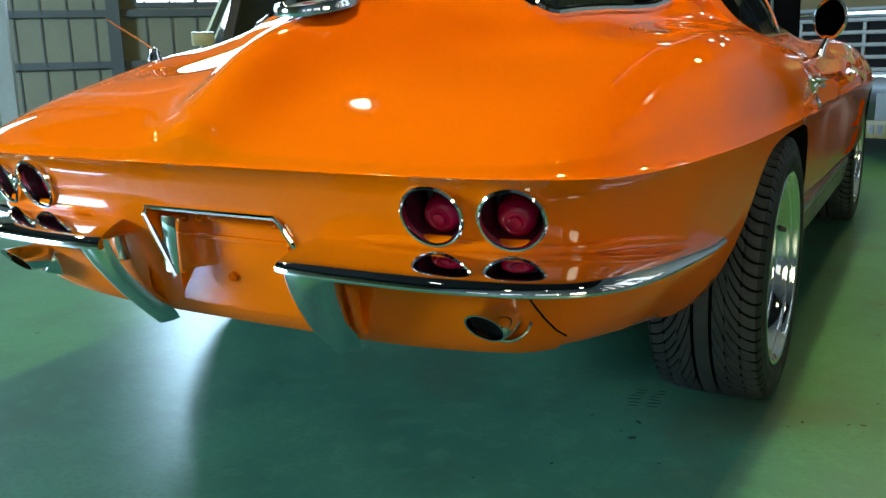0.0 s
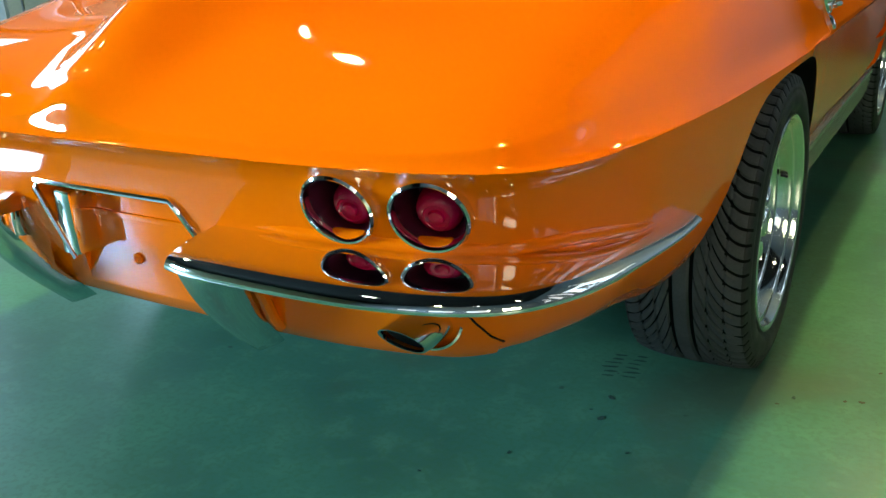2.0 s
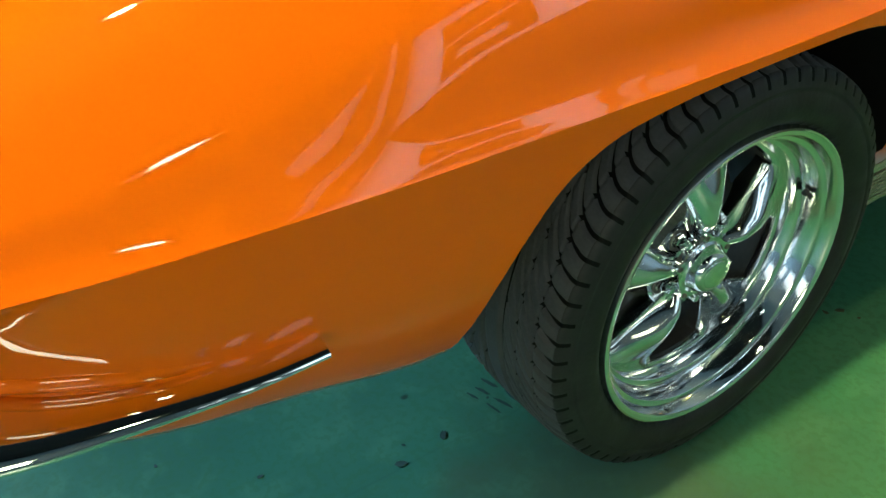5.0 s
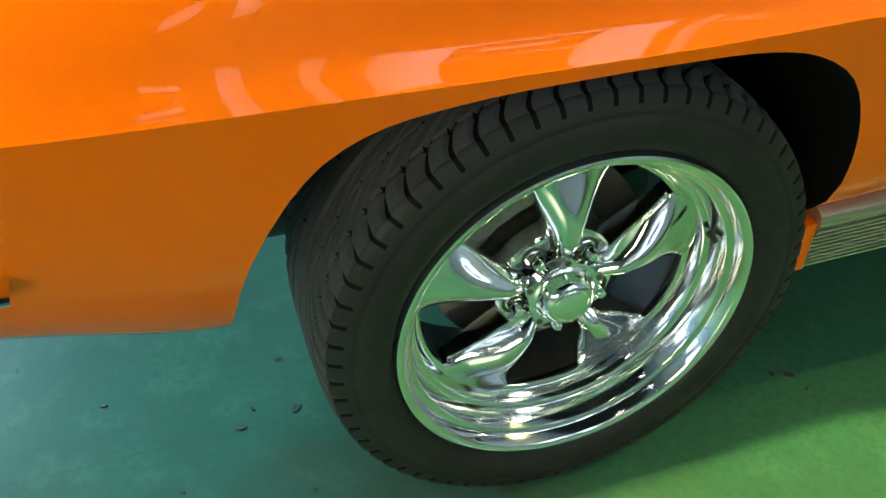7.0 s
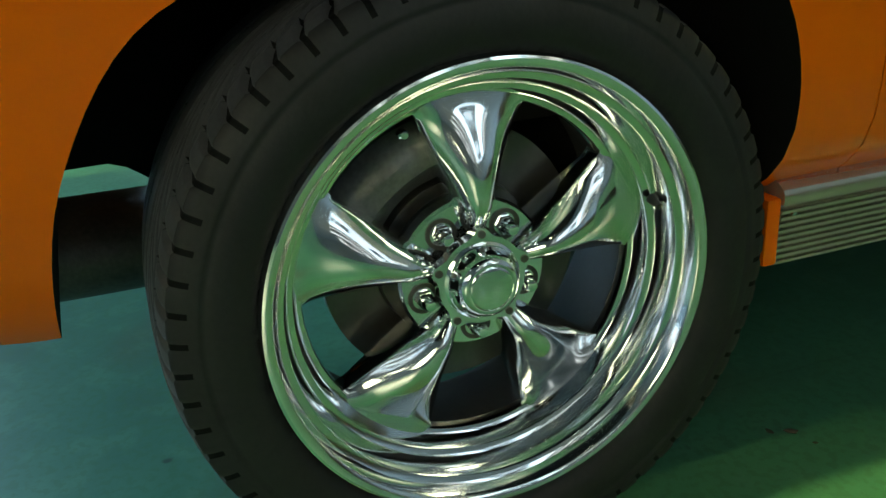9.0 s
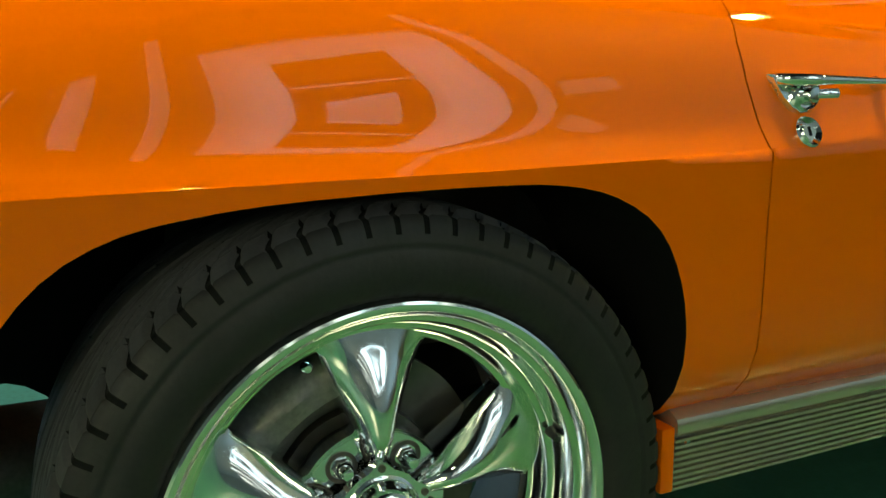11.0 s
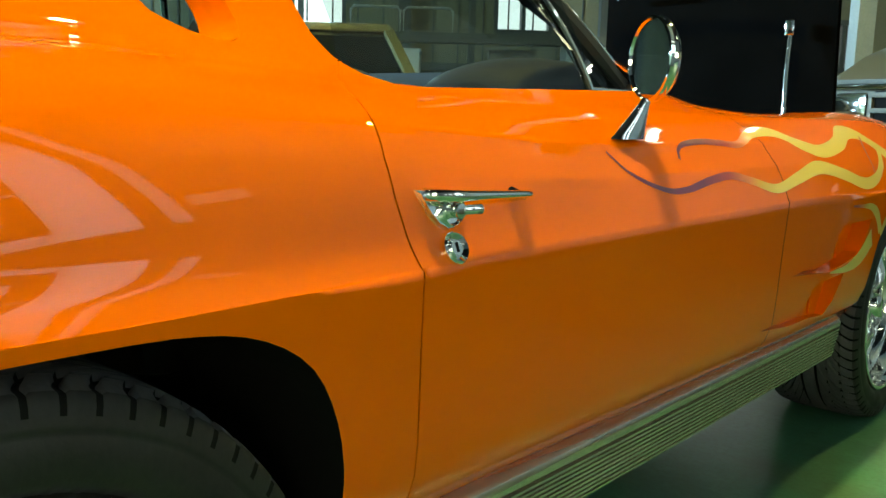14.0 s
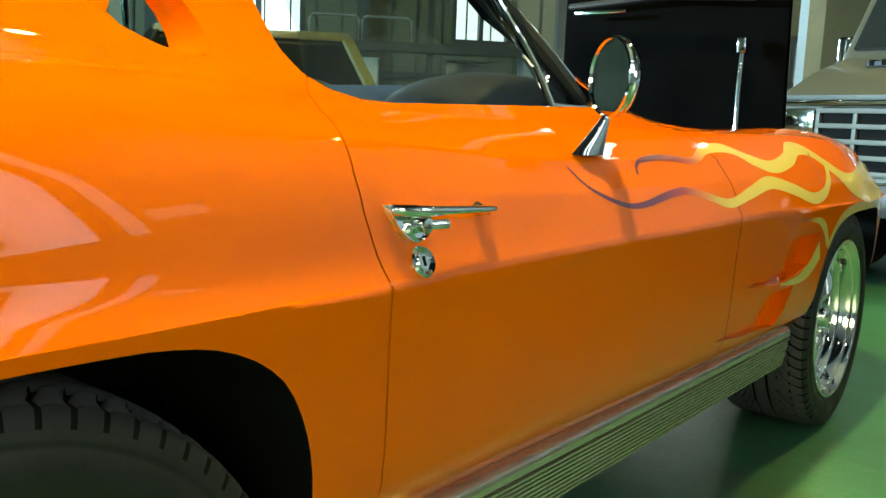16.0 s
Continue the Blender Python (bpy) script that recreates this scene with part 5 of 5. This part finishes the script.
wheel(.714, FRONT_AXLE, -1, 12, 0)
# rear axle parts behind the wheels, mostly near-black: their shade is in the colour
for s in (1, -1):
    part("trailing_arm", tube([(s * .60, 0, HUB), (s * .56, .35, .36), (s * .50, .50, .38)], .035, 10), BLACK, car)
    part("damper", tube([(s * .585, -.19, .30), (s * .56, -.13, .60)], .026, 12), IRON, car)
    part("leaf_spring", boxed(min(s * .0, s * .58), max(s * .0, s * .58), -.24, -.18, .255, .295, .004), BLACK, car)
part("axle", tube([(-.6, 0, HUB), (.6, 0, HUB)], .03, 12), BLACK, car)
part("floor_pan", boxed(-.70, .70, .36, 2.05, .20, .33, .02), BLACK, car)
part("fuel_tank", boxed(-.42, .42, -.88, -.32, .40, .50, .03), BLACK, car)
for s in (1, -1):
    part("muffler", sweep(bmesh.new(), spline([(s * .44, -.56, .305), (s * .44, -.53, .30), (s * .44, -.22, .297), (s * .44, -.18, .30)], 16), circle(.095, 28, .64), scale=lambda f: .72 + .28 * smooth(0, .12, f) * (1 - smooth(.88, 1, f))), IRON, car, "dark oval exhaust silencer")
    part("exhaust_pipe", tube([(s * .44, -.54, .31), (s * .47, -.66, .37), (s * .52, -.84, .40), (s * .56, -.90, .41)], .028, 12), IRON, car)

# ---------------------------------------------------------------- things about the hall
def van():
    """Front of a full-size van: boxy nose with a barred grille."""
    v = thing("van", "beige-grey full-size van with barred grille and grey bumper", "van")
    def p(name, bm, mat, parent=v, label="", sharp=32):
        return part(name, bm, mat, parent, label, sharp)
    # local: x across, -y to the front, origin under the nose
    side = [(0.0, .42), (.02, 1.0), (.08, 1.07), (.30, 1.18), (.60, 1.28), (.98, 1.90), (1.25, 2.06), (4.4, 2.08), (4.6, 1.6), (4.62, .45), (.2, .40)]
    bm = prism(bmesh.new(), side, "x", -.98, .98)
    rim = [e for e in bm.edges if abs(abs(e.verts[0].co.x) - .98) < .001 and abs(e.verts[0].co.x - e.verts[1].co.x) < .001 and e.verts[0].co.z + e.verts[1].co.z > 1.3]
    bmesh.ops.bevel(bm, geom=rim, offset=.09, segments=4, affect="EDGES", profile=.5)
    body = p("body", bm, VANPAINT)
    screen = p("windscreen", prism(bmesh.new(), [(.615, 1.325), (.945, 1.865), (.925, 1.875), (.595, 1.335)], "x", -.86, .86), DARKGLASS)
    p("wiper", tube([(-.1, .59, 1.36), (-.55, .68, 1.50)], .008, 6), TRIM)
    vent = p("cowl_vent", boxed(-.6, -.12, .36, .50, 1.205, 1.238, .004), TRIM)
    for k in range(6):
        p("vent_slat", boxed(-.58 + .08 * k, -.55 + .08 * k, .355, .505, 1.212, 1.245, .002), BLACK, vent)
    PALE = material("grey_grille_plastic", (.10, .098, .082), .5, vary=.15, patch=6)
    grille = p("grille", boxed(-.60, .60, -.012, .05, .60, .965, .006), BLACK, label="black grille with pale crossbars")
    for z in (.612, .695, .778, .861, .944):
        p("grille_bar", boxed(-.62, .62, -.040, -.008, z - .013, z + .013, .003), PALE, grille)
    for k in range(6):
        x = -.61 + 1.22 * k / 5
        p("grille_post", boxed(x - .013, x + .013, -.036, -.010, .60, .955, .003), PALE, grille)
    p("nose_trim", boxed(-.89, .89, -.034, .01, .975, 1.0, .004), CHROME)
    p("nose_strip", boxed(-.89, .89, -.030, .01, .548, .575, .004), CHROME)
    p("nose_band", boxed(-.90, .90, -.022, .01, 1.003, 1.03, .004), STEEL)
    for s in (-1, 1):
        lamp = p("headlight", boxed(s * .765 - .125, s * .765 + .125, -.030, .03, .775, .955, .01), CHROME, label="rectangular chrome-framed headlight")
        p("lamp_lens", boxed(s * .765 - .100, s * .765 + .100, -.046, -.030, .795, .935, .02), HEADLIGHT, lamp)
        p("marker_lamp", boxed(s * .80 - .10, s * .80 + .10, -.026, .02, .66, .74, .008), material("amber_lens", (.6, .2, .03), .2, coat=.5), label="amber side marker")
        wheel_ = p("wheel", lathe(bmesh.new(), [(-.11, .18), (-.11, .36), (-.08, .375), (.08, .375), (.11, .36), (.11, .18), (.06, .17), (.05, 0)], 36, "x", (s * .84, .78, .375)), RUBBER)
        wheel_b = p("wheel", lathe(bmesh.new(), [(-.11, .18), (-.11, .36), (-.08, .375), (.08, .375), (.11, .36), (.11, .18), (.06, .17), (.05, 0)], 36, "x", (s * .84, 3.6, .375)), RUBBER)
        p("door_mirror", boxed(s * 1.12 - .10, s * 1.12 + .10, .92, .98, 1.20, 1.45, .02), CHROME)
        p("mirror_arm", tube([(s * .97, 1.0, 1.2), (s * 1.12, .95, 1.25)], .012, 6), CHROME)
    bumper = p("bumper", sweep(bmesh.new(), spline([(-1.0, .10, .48), (-.94, -.06, .48), (-.7, -.10, .48), (0, -.11, .48), (.7, -.10, .48), (.94, -.06, .48), (1.0, .10, .48)], 40), [(-.03, -.08), (.02, -.08), (.04, -.03), (.04, .03), (.02, .08), (-.03, .08)]), material("grey_bumper_paint", (.032, .034, .034), .45, vary=.2, patch=4), label="dull grey front bumper")
    p("fog_lamp", lathe(bmesh.new(), [(-.05, 0), (-.05, .055), (.0, .06), (.03, .03), (.03, 0)], 20, "y", (-.70, -.14, .40)), CHROME)
    p("number_plate", boxed(.25, .53, -.165, -.15, .16, .28, .004), material("plate_yellow", (.13, .10, .02), .5, vary=.1), bumper, "yellow number plate with dark bars")
    p("plate_bracket", boxed(.3, .42, -.152, -.135, .26, .46), STEEL, bumper)
    for k in range(4):
        p("plate_bar", boxed(.275 + .06 * k, .305 + .06 * k, -.168, -.164, .19, .25), TRIM, bumper)
    v.matrix_basis = pose(.533, 5.064, 0, 0, 0, -21) @ Matrix.Diagonal((1, 1, 1.06, 1))
    return v


van()


def saloon():
    c = thing("saloon_car", "pale yellow saloon car with dark glass", "car")
    side = [(-2.1, .30), (-2.16, .62), (-2.0, .80), (-.95, .88), (1.1, .90), (2.1, .84), (2.2, .60), (2.15, .30)]
    body = part("body", prism(bmesh.new(), side, "x", -.84, .84), TAN, c)
    cabin = []
    bm = bmesh.new()
    low, high = [(-.80, -1.0, .87), (.80, -1.0, .87), (.80, 1.3, .88), (-.80, 1.3, .88)], [(-.60, -.38, 1.36), (.60, -.38, 1.36), (.60, .75, 1.36), (-.60, .75, 1.36)]
    a, b = [bm.verts.new(q) for q in low], [bm.verts.new(q) for q in high]
    bm.faces.new(a[::-1]), bm.faces.new(b)
    for i in range(4):
        bm.faces.new((a[i], a[(i + 1) % 4], b[(i + 1) % 4], b[i]))
    bmesh.ops.recalc_face_normals(bm, faces=bm.faces)
    part("glasshouse", bm, DARKGLASS, c, "dark windows")
    part("roof", boxed(-.63, .63, -.42, .80, 1.345, 1.40, .02), TAN, c)
    for i in range(4):
        p, q = Vector(low[i]), Vector(high[i])
        out = Vector((math.copysign(.012, p.x), 0, 0))
        part("pillar", sweep(bmesh.new(), [p + out, (p + q) / 2 + out, q + out], [(-.035, -.02), (.035, -.02), (.035, .02), (-.035, .02)]), TAN if i else TRIM, c)
    part("window_frame", tube([(-.82, -.95, .90), (-.64, -.40, 1.33), (-.64, .3, 1.345)], .014, 8), CHROME, c, "chrome window frame")
    for s in (-1, 1):
        for y in (-1.35, 1.35):
            part("wheel", lathe(bmesh.new(), [(-.09, .16), (-.09, .30), (-.06, .315), (.06, .315), (.09, .30), (.09, .16), (.05, .15), (.05, 0)], 32, "x", (s * .76, y, .315)), RUBBER, c)
        part("headlight", lathe(bmesh.new(), [(-2.19, 0), (-2.19, .085), (-2.10, .095)], 24, "y", (s * .58, 0, .66)), CHROME, c)
        part("door_mirror", boxed(s * .94 - .08, s * .94 + .08, -.78, -.72, .92, 1.02, .015), TAN, c)
    part("bumper", boxed(-.86, .86, -2.26, -2.12, .40, .52, .03), CHROME, c)
    c.matrix_basis = pose(-3.46, 3.86, 0, 0, 0, 48)
    return c


saloon()


def rack():
    """Storage rack along the far wall, with two crowd barriers and boxes on it."""
    r = thing("storage_rack", "dark steel storage rack against the far wall", "rack")
    for x in (-1.9, 0, 1.9):
        for y in (-.3, .3):
            part("upright", boxed(x - .03, x + .03, y - .03, y + .03, 0, 2.3), STEEL, r)
    for z in (.5, 1.15, 1.62):
        part("deck", boxed(-1.95, 1.95, -.36, .36, z - .03, z + .03), STEEL, r)
        part("beam", boxed(-1.95, 1.95, -.40, -.34, z - .07, z + .03), STEEL, r)
    return r


RACK_AT = pose(-4.75, 7.35, 0, 0, 0, 41)
rack().matrix_basis = RACK_AT


def barrier():
    b = thing("crowd_barrier", "white-grey tubular crowd barrier standing on the rack", "barrier", "barriers on the rack")
    loop = [(-.27, 0, .03), (-.27, 0, .26), (-.23, 0, .30), (.23, 0, .30), (.27, 0, .26), (.27, 0, .03)]
    part("frame", tube(loop, .014, 8, closed=True), GALV, b)
    for k in range(8):
        x = -.21 + .06 * k
        part("bar", tube([(x, 0, .03), (x, 0, .30)], .008, 6), GALV, b)
    for s in (-1, 1):
        part("foot", boxed(s * .20 - .015, s * .20 + .015, -.08, .08, 0, .025), GALV, b)
    return b


first = barrier()
first.matrix_basis = RACK_AT @ Matrix.Translation((-1.05, .075, 1.65))
copy_thing(first, RACK_AT @ Matrix.Translation((-.475, .10, 1.65)))


def crate(w, d, h, mat, label, at):
    ob = thing("crate", label, "crate")
    ob.matrix_basis = at
    part("box", boxed(-w / 2, w / 2, -d / 2, d / 2, 0, h, .01), mat, ob)
    part("lid", boxed(-w / 2 - .01, w / 2 + .01, -d / 2 - .01, d / 2 + .01, h, h + .03, .006), mat, ob)


crate(.5, .4, .30, CARD, "brown cardboard box with folded lid on the rack", RACK_AT @ Matrix.Translation((.45, .1, 1.18)))
crate(.7, .5, .28, WHITEWALL, "white plastic crate with lid on the rack", RACK_AT @ Matrix.Translation((-.9, 0, 1.18)))
crate(.6, .5, .40, BLUE, "dull blue crate with lid on the rack", RACK_AT @ Matrix.Translation((1.3, 0, .53)))
crate(.6, .5, .45, GALV, "grey metal bin with lid on the rack", RACK_AT @ Matrix.Translation((1.3, 0, 1.18)))
crate(.7, .5, .45, CARD, "large brown cardboard box on the rack", RACK_AT @ Matrix.Translation((-1.0, 0, .53)))


def column(x, y):
    c = thing("column", "grey painted steel roof column with base plate", "column", "roof columns")
    c.matrix_basis = pose(x, y, 0, 0, 0, -45)
    part("shaft", boxed(-.075, .075, -.075, .075, 0, H), material("grey_column_paint", (.24, .26, .25), .5, vary=.2, patch=2), c)
    part("base_plate", boxed(-.2, .2, -.2, .2, 0, .03), STEEL, c)


column(-.90, 7.85)
column(-6.6, 3.2)

# marks on the floor: prints left by the tread, dark spots and chips in the paint
floor_sheet = bpy.data.objects["floor"]
DIRT = material("dark_floor_dirt", (.022, .055, .042), .6, vary=.4, patch=30)
CHIP = material("bare_concrete_chip", (.10, .075, .045), .8, vary=.4, patch=30)
random.seed(77)


def mark(name, x, y, long, wide, turn, mat):
    """A thin uneven patch lying on the floor."""
    bm = bmesh.new()
    ring = []
    for i in range(12):
        a = 2 * math.pi * i / 12
        k = random.uniform(.72, 1.1)
        ring.append((long / 2 * k * math.cos(a), wide / 2 * k * math.sin(a)))
    prism(bm, ring, "z", 0, .0006)
    part(name, bm, mat, floor_sheet, sharp=0).matrix_basis = pose(x, y, .0004, 0, 0, turn)


for i in range(6):
    for k in range(2):
        f = i / 5
        mark("tyre_print", .575 + .045 * k - .005 * f + random.uniform(-.004, .004), -.245 + .105 * f + .012 * k, .038 * random.uniform(.6, 1.1), .0065 * random.uniform(.6, 1.2), 12 + random.uniform(-8, 8), DIRT)
for x, y, size in ((.62, -.335, .020), (.63, -.424, .022), (.955, -.17, .015), (.60, -.40, .009), (.72, -.52, .010), (.52, -.62, .011), (.40, -.75, .009), (.25, -.95, .012), (.85, -.62, .008), (1.18, -.35, .010), (1.32, .25, .009)):
    mark("dirt_spot", x, y, size, size * .55, random.uniform(0, 180), DIRT)
for x, y, size in ((1.05, -.14, .011), (1.08, -.13, .015), (.806, .441, .020), (.794, .415, .014), (.84, .45, .008), (1.10, .02, .010), (.93, -.21, .009)):
    mark("paint_chip", x, y, size, size * .6, random.uniform(0, 180), CHIP)
